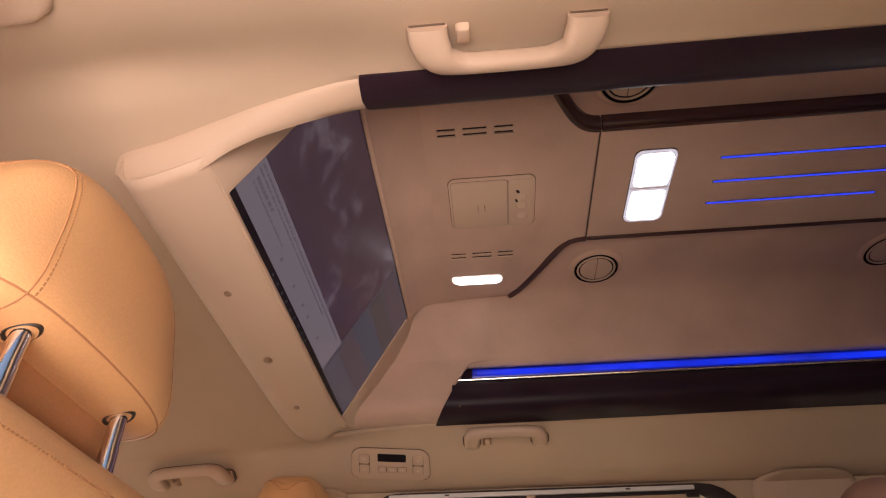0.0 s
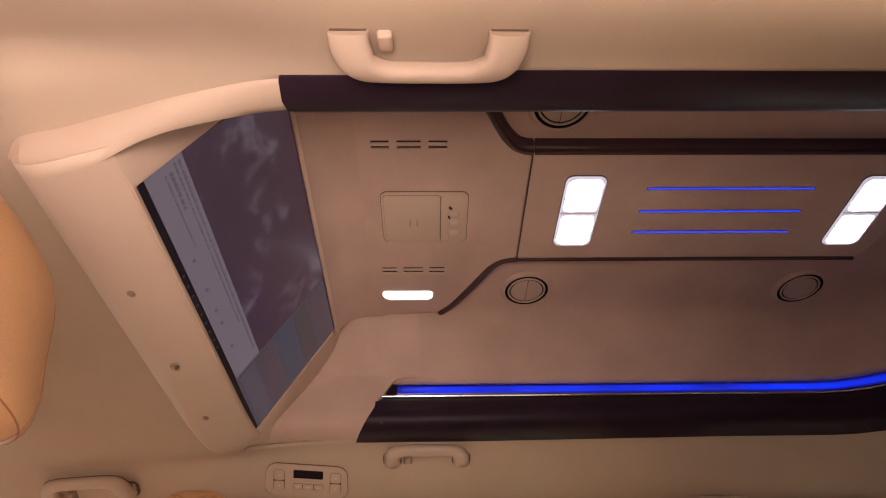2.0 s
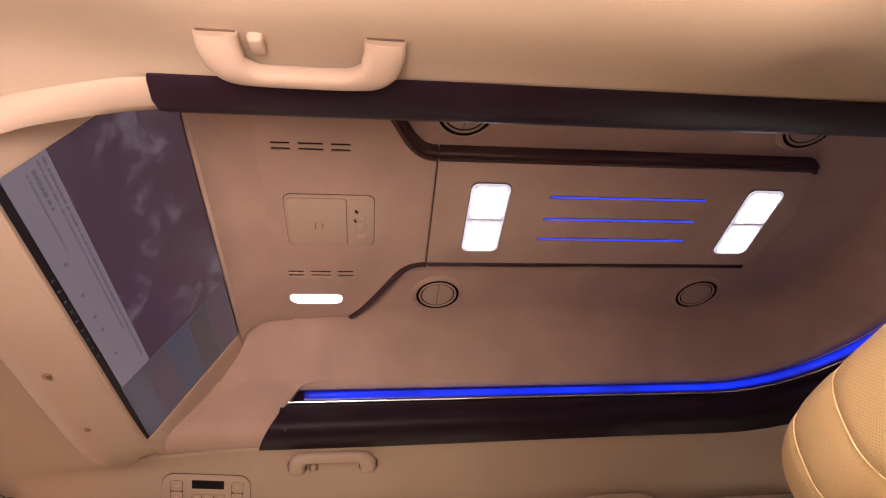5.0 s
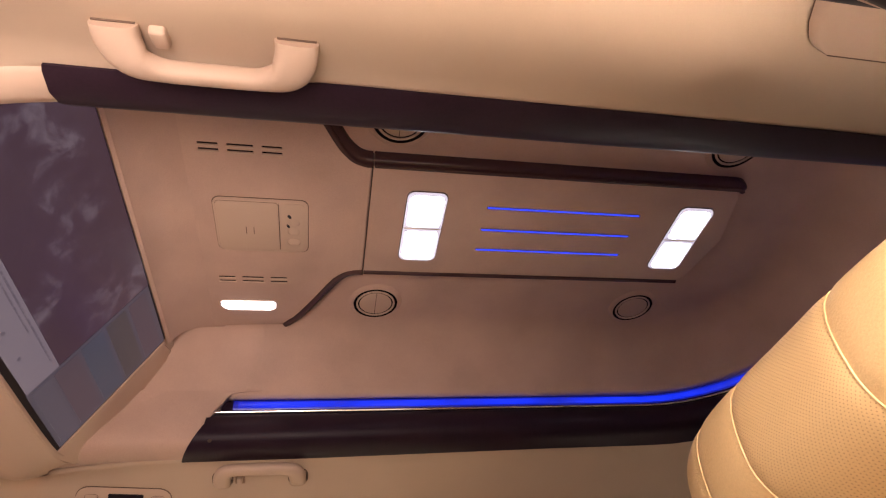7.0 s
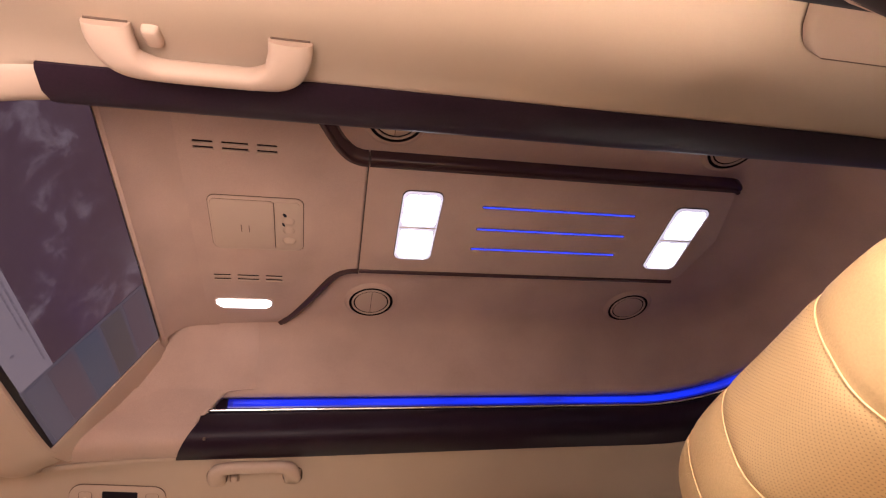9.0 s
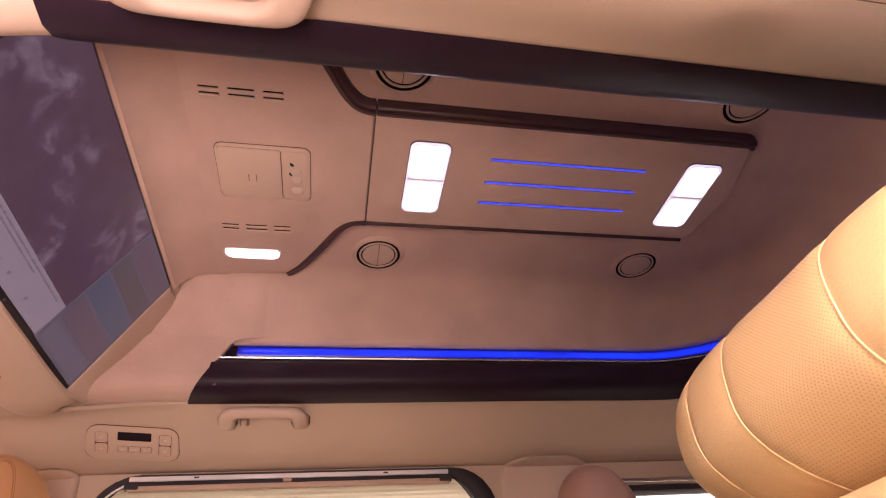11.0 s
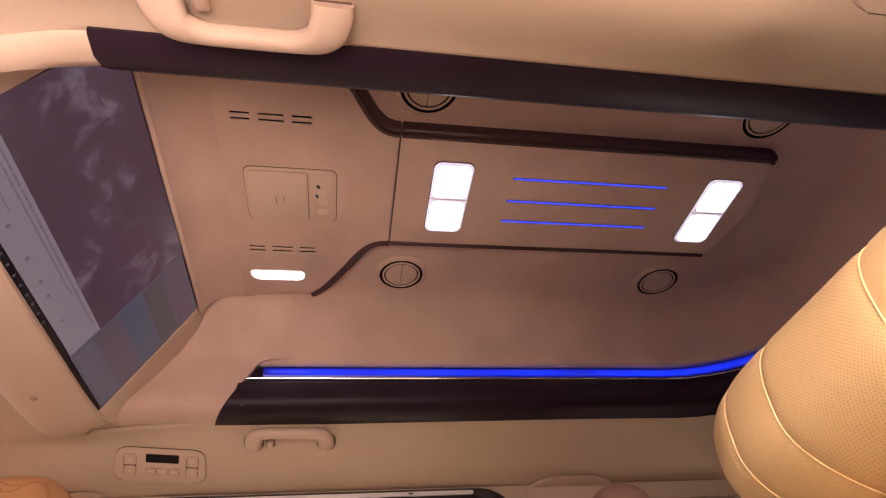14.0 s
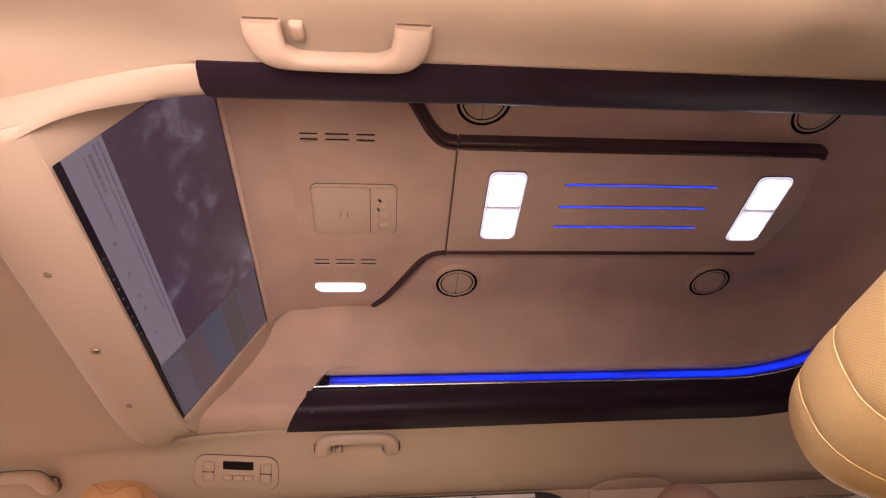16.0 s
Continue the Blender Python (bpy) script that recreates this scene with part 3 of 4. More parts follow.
# soft suede side panels that join the monitor's bulkhead to the raised ceiling, cut back over the light strip
def side_panel(nm, side):
    cove = COVE[:1:-1]
    rows = [(YB + d, z - 0.001, 0.150) for d, z in cove[:-1]] + [(YB - 0.0055, 1.7000, 0.150)]
    for z, end in ((1.6945, 0.088), (1.6915, 0.073), (1.686, 0.061), (1.676, 0.0525), (1.655, 0.0390), (1.630, 0.0255), (1.604, 0.0110), (1.581, -0.002)):
        rows.append((None, z, end))
    n, vv, ff = 36, [], []
    for y0, z, end in rows:
        for i in range(n + 1):
            x = -0.315 + (end + 0.315) * i / n
            inner = beam_at(x, 1)[1]
            if y0 is None:
                k = (1.700 - z) / (1.700 - 1.581)
                y = (YB - 0.0055 - 0.005) * (1 - k) + (inner + 0.0024) * k
                zz = z - drop(x) * k
            else:
                k = min(1.0, max(0.0, (x - 0.095) / 0.040))
                y, zz = y0 - 0.005 * (1 - k * k * (3 - 2 * k)) + 0.002 * k, z + 0.004 * k
            vv.append((x, side * y, zz))
    for r in range(len(rows) - 1):
        for i in range(n):
            ff.append((r * (n + 1) + i, r * (n + 1) + i + 1, (r + 1) * (n + 1) + i + 1, (r + 1) * (n + 1) + i))
    ob = raw(nm, vv, ff, SUEDE)
    m = ob.modifiers.new("thick", "SOLIDIFY")
    m.thickness, m.offset = 0.002, 0
    return tagged(ob, "smooth beige suede side panel beside the monitor", "side panel", kind="structure")


side_panel("trim_9", 1)

# ---- monitor bulkhead ----
SB, ST = Vector((-0.2345, 0, 1.5155)), Vector((-0.092, 0, 1.786))
UP = (ST - SB).normalized()
OUT = Vector((UP.z, 0, -UP.x))          # towards the seats
HW, SH = 0.346, (ST - SB).length
monitor = thing("ceiling_monitor", -0.16, 0, 1.65, "wide ceiling monitor, lit, in a beige moulded housing", "monitor")
inv = Matrix.Translation((0.16, 0, -1.65))


def on_screen(u, h, o):
    """u across to the far side, h up the screen, o out of it, in the monitor's own space."""
    return inv @ (SB + Vector((0, u, 0)) + UP * h + OUT * o)


def screen_plate(name, u0, u1, h0, h1, o0, o1, mat, label="", r=0.004):
    bm = slab([(x + (u0 + u1) / 2, y + (h0 + h1) / 2) for x, y in rounded(u1 - u0, h1 - h0, min(r, (u1 - u0) / 2.1, (h1 - h0) / 2.1), 3)], o0, o1)
    for vv in bm.verts:
        vv.co = on_screen(vv.co.x, vv.co.y, vv.co.z)
    return part(name, bm, mat, monitor, label)


# housing: a sheet from the lower lip over the screen's plane to the ceiling, with a rounded far and near end
hp = [(-0.345, 1.520), (-0.344, 1.498), (-0.340, 1.484), (-0.332, 1.475), (-0.320, 1.4715), (-0.306, 1.4735), (-0.288, 1.480), (-0.268, 1.491), (-0.252, 1.499), (-0.2425, 1.5050), (-0.2365, 1.5105), (-0.2330, 1.5165)]
vv, ff = [], []
ys = [-0.408 + 0.853 * i / 40 for i in range(41)]
for y in ys:
    e = max(0.0, (y - 0.32) / 0.125)
    lean = max(0.0, (y - 0.20) / 0.245)
    for x, z in hp:
        vv.append((x + (0.030 * lean * lean if x < -0.30 else 0.012 * lean * lean), y, z + 0.046 * e ** 2.2))
k = len(hp)
for i in range(40):
    for a in range(k - 1):
        ff.append((i * k + a, i * k + a + 1, (i + 1) * k + a + 1, (i + 1) * k + a))
lip = raw("lower_lip", [inv @ Vector(p) for p in vv], ff, MOULD, monitor)
s = lip.modifiers.new("thick", "SOLIDIFY")
s.thickness, s.offset = 0.002, 0
# fairing from the display's upper edge into the ceiling panel
fp = [(0.030, ISL + 0.0008), (-0.008, ISL - 0.0006), (-0.030, ISL - 0.0030), (-0.050, ISL - 0.009), (-0.066, ISL - 0.020), (-0.077, ISL - 0.034), (-0.083, ISL - 0.047), (-0.090, ISL - 0.050)]
vv, ff = [], []
for i in range(31):
    y = -0.366 + 0.732 * i / 30
    vv += [inv @ Vector((x, y, z)) for x, z in fp]
k = len(fp)
for i in range(30):
    for a in range(k - 1):
        ff.append((i * k + a, i * k + a + 1, (i + 1) * k + a + 1, (i + 1) * k + a))
raw("fairing", vv, ff, SUEDE, monitor)
# frame round the display
outer = [(x + (0.036 if x < 0 else 0), y + SH / 2 + 0.008) for x, y in rounded(2 * HW + 0.18, SH + 0.030, 0.012)]
inner = [(x, y + SH / 2) for x, y in rounded(2 * HW + 0.004, SH + 0.004, 0.006)]
mid1 = [(x, y + SH / 2) for x, y in rounded(2 * HW + 0.014, SH + 0.006, 0.009)]
mid2 = [(x, y + SH / 2) for x, y in rounded(2 * HW + 0.040, SH + 0.010, 0.014)]
def dense(line, n=12):
    """The same closed outline with its long straight sides cut into n."""
    res = []
    for p, q in zip(line, line[1:] + line[:1]):
        res += [(p[0] + (q[0] - p[0]) * i / n, p[1] + (q[1] - p[1]) * i / n) for i in range(n)] if math.dist(p, q) > 0.1 else [p]
    return res


# the far lower corner draws back under the side panel; the near edge leans inwards towards its foot
outer = [(x, y + 0.026 * max(0.0, (x - 0.372) / 0.064) * max(0.0, 1 - y / (0.5 * SH))) for x, y in dense(outer, 40)]
inner, mid1, mid2 = ([(x + 0.013 * (1 - y / SH) - 0.005 if x < -HW + 0.02 else x, y) for x, y in dense(line, 40)] for line in (inner, mid1, mid2))
rows = [(inner, -0.006), (inner, 0.0032), (mid1, 0.0040), (mid2, 0.0040), (outer, 0.0015), (outer, -0.03)]
vv, ff = [], []
k = len(inner)
for ol, o in rows:
    vv += [on_screen(x, y, o if y < SH - 0.004 else min(o, -0.004)) for x, y in ol]
for a in range(len(rows) - 1):
    for i in range(k):
        j = (i + 1) % k
        ff.append((a * k + i, a * k + j, (a + 1) * k + j, (a + 1) * k + i))
raw("housing", vv, ff, MOULD, monitor, "beige moulded surround")
screen_plate("display", -HW, HW, 0, SH, -0.012, 0.001, BLACK, "black glass display", 0.008)
TILE = {
    "grey": glowing("screen_grey", (0.165, 0.132, 0.155), 0.28, (0.01, 0.01, 0.01)),
    "dark": glowing("screen_dark", (0.055, 0.028, 0.040), 0.28, (0.01, 0.01, 0.01)),
    "blue": glowing("screen_blue", (0.062, 0.053, 0.070), 0.28, (0.01, 0.01, 0.01)),
    "teal": glowing("screen_teal", (0.045, 0.052, 0.075), 0.28, (0.01, 0.01, 0.01)),
    "slate": glowing("screen_slate", (0.070, 0.060, 0.080), 0.28, (0.01, 0.01, 0.01)),
    "plum": glowing("screen_plum", (0.066, 0.046, 0.060), 0.28, (0.01, 0.01, 0.01)),
    "moss": glowing("screen_moss", (0.052, 0.043, 0.047), 0.28, (0.01, 0.01, 0.01)),
    "ink": glowing("screen_ink", (0.100, 0.078, 0.098), 0.28, (0.01, 0.01, 0.01)),
}
# pale wisps in the dark picture
tn, tl = TILE["dark"].node_tree.nodes, TILE["dark"].node_tree.links
wisp, warp, wr = tn.new("ShaderNodeTexNoise"), tn.new("ShaderNodeTexCoord"), tn.new("ShaderNodeValToRGB")
wisp.inputs["Scale"].default_value, wisp.inputs["Detail"].default_value, wisp.inputs["Roughness"].default_value, wisp.inputs["Distortion"].default_value = 11.0, 10.0, 0.66, 0.35
tl.new(warp.outputs["Object"], wisp.inputs["Vector"])
tl.new(wisp.outputs["Fac"], wr.inputs["Fac"])
wr.color_ramp.elements[0].position, wr.color_ramp.elements[0].color = 0.50, (0.050, 0.026, 0.038, 1)
wr.color_ramp.elements[1].position, wr.color_ramp.elements[1].color = 0.68, (0.120, 0.090, 0.110, 1)
mid = wr.color_ramp.elements.new(0.57)
mid.color = (0.056, 0.031, 0.045, 1)
tl.new(wr.outputs["Color"], tn["Principled BSDF"].inputs["Emission Color"])
screen_plate("picture", -HW + 0.002, 0.1488, 0.0826, SH - 0.002, 0.0015, 0.002, TILE["dark"], "dark picture area", 0.001)
screen_plate("panel", -HW + 0.002, 0.150, 0.014, 0.082, 0.0015, 0.002, TILE["grey"], "grey text panel", 0.001)
screen_plate("panel", 0.150, HW - 0.003, 0.012, SH - 0.004, 0.0015, 0.002, TILE["blue"], "bluish side panel", 0.001)
for u0, u1, h0, h1, tone in ((0.158, 0.335, 0.020, 0.058, "slate"), (0.158, 0.335, 0.066, 0.118, "plum"), (0.158, 0.335, 0.126, 0.178, "teal"), (0.158, 0.335, 0.186, 0.236, "moss"), (0.158, 0.335, 0.244, 0.290, "plum")):
    screen_plate("card", u0, u1, h0, h1, 0.0024, 0.0028, TILE[tone], "soft picture card", 0.001)
for h, start, end, tall in ((0.0715, -0.335, 0.12, 0.0036), (0.0635, -0.335, 0.02, 0.0030), (0.0520, -0.325, -0.255, 0.0050), (0.0435, -0.325, -0.19, 0.0026)):
    u = start
    while u < end:
        w = 0.003 + 0.007 * random.random()
        screen_plate("text_line", u, u + w, h, h + tall, 0.0024, 0.0028, TILE["ink"], "", 0.0006)
        u += w + random.choice((0.0018, 0.0018, 0.0045))
for u in (-0.17, -0.10, -0.045, -0.01, 0.06):
    screen_plate("icon", u, u + 0.007, 0.030, 0.037, 0.0024, 0.0028, TILE["ink"], "", 0.003)
for i in range(9):
    screen_plate("icon", -0.16 + 0.024 * i, -0.155 + 0.024 * i, 0.004, 0.009, 0.0024, 0.0028, TILE["blue"], "", 0.002)
for y, r in ((-0.17, 0.006), (0.026, 0.0085), (0.21, 0.006)):
    bm = bmesh.new()
    bmesh.ops.create_uvsphere(bm, u_segments=16, v_segments=8, radius=r)
    for q in bm.verts:
        q.co = inv @ (Vector((-0.288, y, 1.4755)) + Vector((q.co.x, q.co.y, q.co.z * 0.45)))
    part("screw", bm, SCREW if r > 0.007 else CAP, monitor, "metal screw" if r > 0.007 else "screw cap")


# ---- grab handles ----
def grab_handle(x, side, y_mount=0.540, flip=1, square=False, long=1.0, turn=0.0):
    z = liner(x, y_mount)
    t = new("grab_handle")
    t.empty_display_size = 0.02
    slope = math.degrees(math.atan2(liner(x, y_mount + 0.03) - liner(x, y_mount - 0.03), 0.06))
    fall = -math.degrees(math.atan2(liner(x + 0.08, y_mount) - liner(x - 0.08, y_mount), 0.16))
    t.matrix_basis = pose(x, side * y_mount, z, side * slope, fall, turn) @ Matrix.Diagonal((long, 1.0, 1.0, 1.0))
    tagged(t, "beige plastic grab handle folded against the headliner", "grab handle", "grab handles")
    # a flat bar that widens into its two feet: centre line, half width across it, half thickness
    if square:
        half = [(0.084, 0.020, -0.003), (0.0835, 0.006, -0.013), (0.0815, -0.012, -0.020), (0.073, -0.026, -0.023), (0.056, -0.032, -0.024), (0.028, -0.033, -0.024)]
    else:
        half = [(0.083, 0.0125, -0.0015), (0.082, -0.004, -0.011), (0.073, -0.022, -0.020), (0.050, -0.032, -0.022), (0.022, -0.034, -0.022)]
    pts = smooth_line([(-a, b, c) for a, b, c in half] + [(0.0, half[-1][1], half[-1][2])] + half[::-1], 6)
    vv, ff, k, rim = [], [], 16, []
    for i, p in enumerate(pts):
        a, b = pts[max(0, i - 1)], pts[min(len(pts) - 1, i + 1)]
        way = (b - a).normalized()
        out = Vector((way.y, -way.x, 0)).normalized()
        nor = out.cross(way)
        e = min(1.0, max(0.0, (abs(p.x) - (0.060 if square else 0.040)) / (0.024 if square else 0.042)))
        w, h = (0.0132 if square else 0.0110) + (0.0058 if square else 0.0105) * e * e * (3 - 2 * e), 0.0115 + 0.001 * e
        rim.append(Vector((p.x, side * p.y, p.z + 0.006)) + Vector((out.x, side * out.y, 0)) * (w + 0.0004))
        for s in range(k):
            q = 2 * math.pi * s / k
            cu, su = math.cos(q), math.sin(q)
            cu, su = math.copysign(abs(cu) ** 0.75, cu), math.copysign(abs(su) ** 0.75, su)
            g = p + out * (w * cu) + nor * (h * su)
            vv.append((g.x, side * g.y, g.z))
    n = len(pts)
    for i in range(n - 1):
        for s in range(k):
            q = (s + 1) % k
            ff.append((i * k + s, i * k + q, i * k + k + q, i * k + k + s))
    ff += [tuple(range(k)), tuple((n - 1) * k + s for s in range(k))]
    raw("grip", vv, ff, MOULD, t)
    if turn:
        v, f = tube(rim[:-9], 0.0011, 6)
        raw("joint", v, f, JOINT, t, "dark joint round the grip")
    for sx in (-1, 1):
        part("gap", box(sx * 0.083 - 0.019, sx * 0.083 + 0.019, side * 0.0138 - 0.0006, side * 0.0138 + 0.0006, -0.0020, 0.006), JOINT, t, "dark hinge gap")
        part("hinge_cover", box(sx * 0.083 - 0.020, sx * 0.083 + 0.020, side * 0.003 - 0.0095, side * 0.003 + 0.0095, -0.0022, 0.012, 0.002, 3), MOULD, t)
        if square:
            # contact shade round the foot, put in as a darker plate
            part("foot_shade", slab([(px + sx * 0.084, side * (py + 0.010)) for px, py in rounded(0.0455, 0.040, 0.014)], -0.0014, 0.004), JOINT, t, "dark plate painting the contact shade round the foot")
    hx = -0.046 * flip
    if square:
        part("hook_seat", box(hx - 0.011, hx + 0.011, side * 0.006 - 0.018, side * 0.006 + 0.018, -0.0030, 0.008, 0.002), CAP, t, "hollow round the coat hook")
        part("coat_hook", box(hx - 0.0060, hx + 0.0060, side * 0.010 - 0.007, side * 0.010 + 0.007, -0.014, 0.004, 0.003, 3), MOULD, t, "small coat hook")
    else:
        part("coat_hook", box(hx - 0.008, hx + 0.008, side * -0.002 - 0.014, side * -0.002 + 0.014, -0.009, 0.008, 0.004, 3), MOULD, t, "small coat hook")
    return t


grab_handle(0.149, -1, 0.534, 1, False, 1.04)
grab_handle(0.139, 1, 0.526, 1, True)
grab_handle(-0.662, 1, 0.567, 1, True, 1.06, -6.0)


# ---- climate panel on the far headliner ----
def climate_panel(x, y):
    z = liner(x, y)
    t = new("climate_panel")
    t.empty_display_size = 0.02
    slope = math.degrees(math.atan2(liner(x, y + 0.02) - liner(x, y - 0.02), 0.04))
    fall = -math.degrees(math.atan2(liner(x + 0.1, y) - liner(x - 0.1, y), 0.2))
    t.matrix_basis = pose(x, y, (liner(x - 0.1, y) + liner(x + 0.1, y)) / 2, slope, fall, 0) @ pose(0.001, 0.009, 0.0012, 0, 0, 5.2) @ Matrix.Diagonal((0.95, 0.88, 1.0, 1.0))
    tagged(t, "beige rear climate panel with a small black display", "climate control")
    taper = lambda pts: [(px - 0.10 * py * (1 if px < 0 else -1) * 0.6, py) for px, py in pts]
    part("joint", slab(taper(rounded(0.2120, 0.1060, 0.028)), -0.0024, 0.004), JOINT, t, "dark joint line")
    part("plate", slab(taper(rounded(0.210, 0.104, 0.027)), -0.0042, 0.004, 0.003, 3), MOULD, t)
    part("display", slab([(px + 0.004, py - 0.023) for px, py in rounded(0.076, 0.026, 0.002, 2)], -0.0054, 0.0), BLACK, t, "black display")
    for bx, w in ((-0.022, 0.022), (0.004, 0.026), (0.031, 0.024)):
        part("button_gap", slab([(px + bx, py + 0.018) for px, py in rounded(w + 0.0018, 0.0198, 0.003, 2)], -0.0046, 0.0), JOINT, t)
        part("button", slab([(px + bx, py + 0.018) for px, py in rounded(w, 0.018, 0.002, 2)], -0.0056, 0.0, 0.0010), MOULD, t)
        part("print", slab([(px + bx, py + 0.018) for px, py in rounded(w * 0.5, 0.003, 0.001, 1)], -0.0060, -0.005), GREY, t)
    for bx in (-0.070, 0.074):
        part("button_gap", slab([(px + bx, py + 0.001) for px, py in rounded(0.0290, 0.0680, 0.007)], -0.0047, 0.0), JOINT, t)
        for by in (-0.0165, 0.0185):
            part("button", slab([(px + bx, py + by) for px, py in rounded(0.027, 0.032, 0.005, 3)], -0.0057, 0.0, 0.0012), MOULD, t)
            part("print", slab([(px + bx, py + by) for px, py in rounded(0.007, 0.004, 0.0012, 1)], -0.0061, -0.005), GREY, t)
    return t


climate_panel(-0.157, 0.577)


# ---- side walls, pillars and windows ----
def wall_y(z):
    return 0.688 + 0.15 * (1.468 - z)


def wall_piece(x0, x1, z0, z1, side, hole=None):
    """Verts and faces of a wall panel, with a rounded hole (x0, x1, z0, z1, radius) through it."""
    vv, ff = [], []
    if hole is None:
        n = 6
        for i in range(n + 1):
            z = z0 + (z1 - z0) * i / n
            for x, d in ((x0, 0), (x1, 0), (x1, 0.07), (x0, 0.07)):
                vv.append((x, side * (wall_y(z) + d), z))
        for i in range(n):
            for a in range(4):
                b = (a + 1) % 4
                ff.append((i * 4 + a, i * 4 + b, i * 4 + 4 + b, i * 4 + 4 + a))
        ff += [(0, 1, 2, 3), tuple(n * 4 + a for a in range(4))]
        return vv, ff
    hx0, hx1, hz0, hz1, r = hole
    out = [(px + (x0 + x1) / 2, pz + (z0 + z1) / 2) for px, pz in rounded(x1 - x0, z1 - z0, 0.0005)]
    inn = [(px + (hx0 + hx1) / 2, pz + (hz0 + hz1) / 2) for px, pz in rounded(hx1 - hx0, hz1 - hz0, r)]
    k = len(out)
    for ol, d in ((out, 0.07), (out, 0.0), (inn, 0.0), (inn, 0.07)):
        vv += [(x, side * (wall_y(z) + d), z) for x, z in ol]
    for a in range(4):
        for i in range(k):
            j, b = (i + 1) % k, (a + 1) % 4
            ff.append((a * k + i, a * k + j, b * k + j, b * k + i))
    return vv, ff


def side_window(x0, x1, z0, z1, r, side, nm, wide=0.030, extra=0.0):
    """Rubber frame and glass in a wall opening."""
    w = tagged(new(nm), "side window of the car with a black rubber frame", "window", kind="structure")
    w.matrix_basis = pose((x0 + x1) / 2, side * wall_y(z1), z1)
    back = w.matrix_basis.inverted()
    vv, ff = [], []
    rows = ((0.0, -0.006), (0.004, -0.011), (wide - 0.004, -0.010), (wide, -0.004), (wide, 0.03))
    for ins, d in rows:
        for px, pz in rounded(x1 - x0 - 2 * ins, z1 - z0 - 2 * ins, r - ins * 0.7):
            z = pz + (z0 + z1) / 2
            w2 = (x1 - x0 - 2 * ins)
            px -= extra * (ins / wide) * max(0, px / w2 + 0.5)
            vv.append(back @ Vector((px + (x0 + x1) / 2, side * (wall_y(z) + d), z)))
    k = len(vv) // len(rows)
    for a in range(len(rows) - 1):
        for i in range(k):
            j = (i + 1) % k
            ff.append((a * k + i, a * k + j, a * k + k + j, a * k + k + i))
    raw("window_frame", vv, ff, RUBBER, w, "black rubber frame")
    vv = []
    for d in (0.045, 0.049):
        for x, z in ((x0 + 0.005, z0 + 0.005), (x1 - 0.005, z0 + 0.005), (x1 - 0.005, z1 - 0.005), (x0 + 0.005, z1 - 0.005)):
            vv.append(back @ Vector((x, side * (wall_y(z) + d), z)))
    g = raw("pane", vv, [(0, 1, 2, 3), (4, 5, 6, 7), (0, 1, 5, 4), (1, 2, 6, 5), (2, 3, 7, 6), (3, 0, 4, 7)], GLASS if side > 0 else DIM_GLASS, w, smooth=False)
    g.visible_shadow = side < 0
    return w


def wall(nm, x0, x1, z0, z1, side, hole=None):
    v, f = wall_piece(x0, x1, z0, z1, side, hole)
    return tagged(raw(nm, v, f, KNIT, smooth=True), "beige trimmed inner side wall of the car", "wall", kind="structure")


W1 = (-0.262, 0.735, 0.95, 1.462, 0.115)
W2 = (0.985, 1.80, 0.98, 1.405, 0.06)
W0 = (-1.10, -0.52, 0.95, 1.40, 0.08)
wall("wall_far_front", -1.15, -0.45, 0.40, 1.47, 1, W0)
wall("wall_far_middle", -0.45, 0.86, 0.40, 1.47, 1, W1)
wall("wall_far_rear", 0.86, 1.94, 0.40, 1.47, 1, W2)
wall("wall_near_front", -1.15, -0.45, 0.40, 1.47, -1, W0)
wall("wall_near_rear", 0.86, 1.94, 0.40, 1.47, -1, W2)
side_window(*W1, 1, "window_1", 0.018, 0.034)
side_window(*W2, 1, "window_2", 0.020)
side_window(*W0, 1, "window_3")
side_window(*W0, -1, "window_4")
side_window(*W2, -1, "window_5")


# chrome line over the rear side window
v, f = tube([(1.0 + 0.05 * i, wall_y(1.414) - 0.014, 1.414 + 0.0012 * math.sin(4.1 * i)) for i in range(16)], 0.0058, 10)
tagged(raw("trim_3", v, f, CHROME), "thin chrome strip over the rear side window", "trim", kind="structure")

# pleated blind
blind = thing("window_blind", 0.22, wall_y(1.447), 1.447, "cream pleated window blind, drawn down and lit from outside", "blind")
cloth = bpy.data.materials.new("backlit_pleats")
cloth.use_nodes = True
cn, cl = cloth.node_tree.nodes, cloth.node_tree.links
pb = cn["Principled BSDF"]
pb.inputs["Base Color"].default_value, pb.inputs["Roughness"].default_value = (0.80, 0.70, 0.50, 1), 0.9
tr, mx, nz = cn.new("ShaderNodeBsdfTranslucent"), cn.new("ShaderNodeMixShader"), cn.new("ShaderNodeTexNoise")
nz.inputs["Scale"].default_value = 160.0
cr = cn.new("ShaderNodeMapRange")
cr.inputs["To Min"].default_value, cr.inputs["To Max"].default_value = 0.76, 0.84
cl.new(nz.outputs["Fac"], cr.inputs["Value"])
tr.inputs["Color"].default_value = (0.78, 0.69, 0.51, 1)
cl.new(cr.outputs["Result"], mx.inputs["Fac"])
cl.new(pb.outputs[0], mx.inputs[1])
cl.new(tr.outputs[0], mx.inputs[2])
cl.new(mx.outputs[0], cn["Material Output"].inputs["Surface"])
vv, ff = [], []
pleats = 44
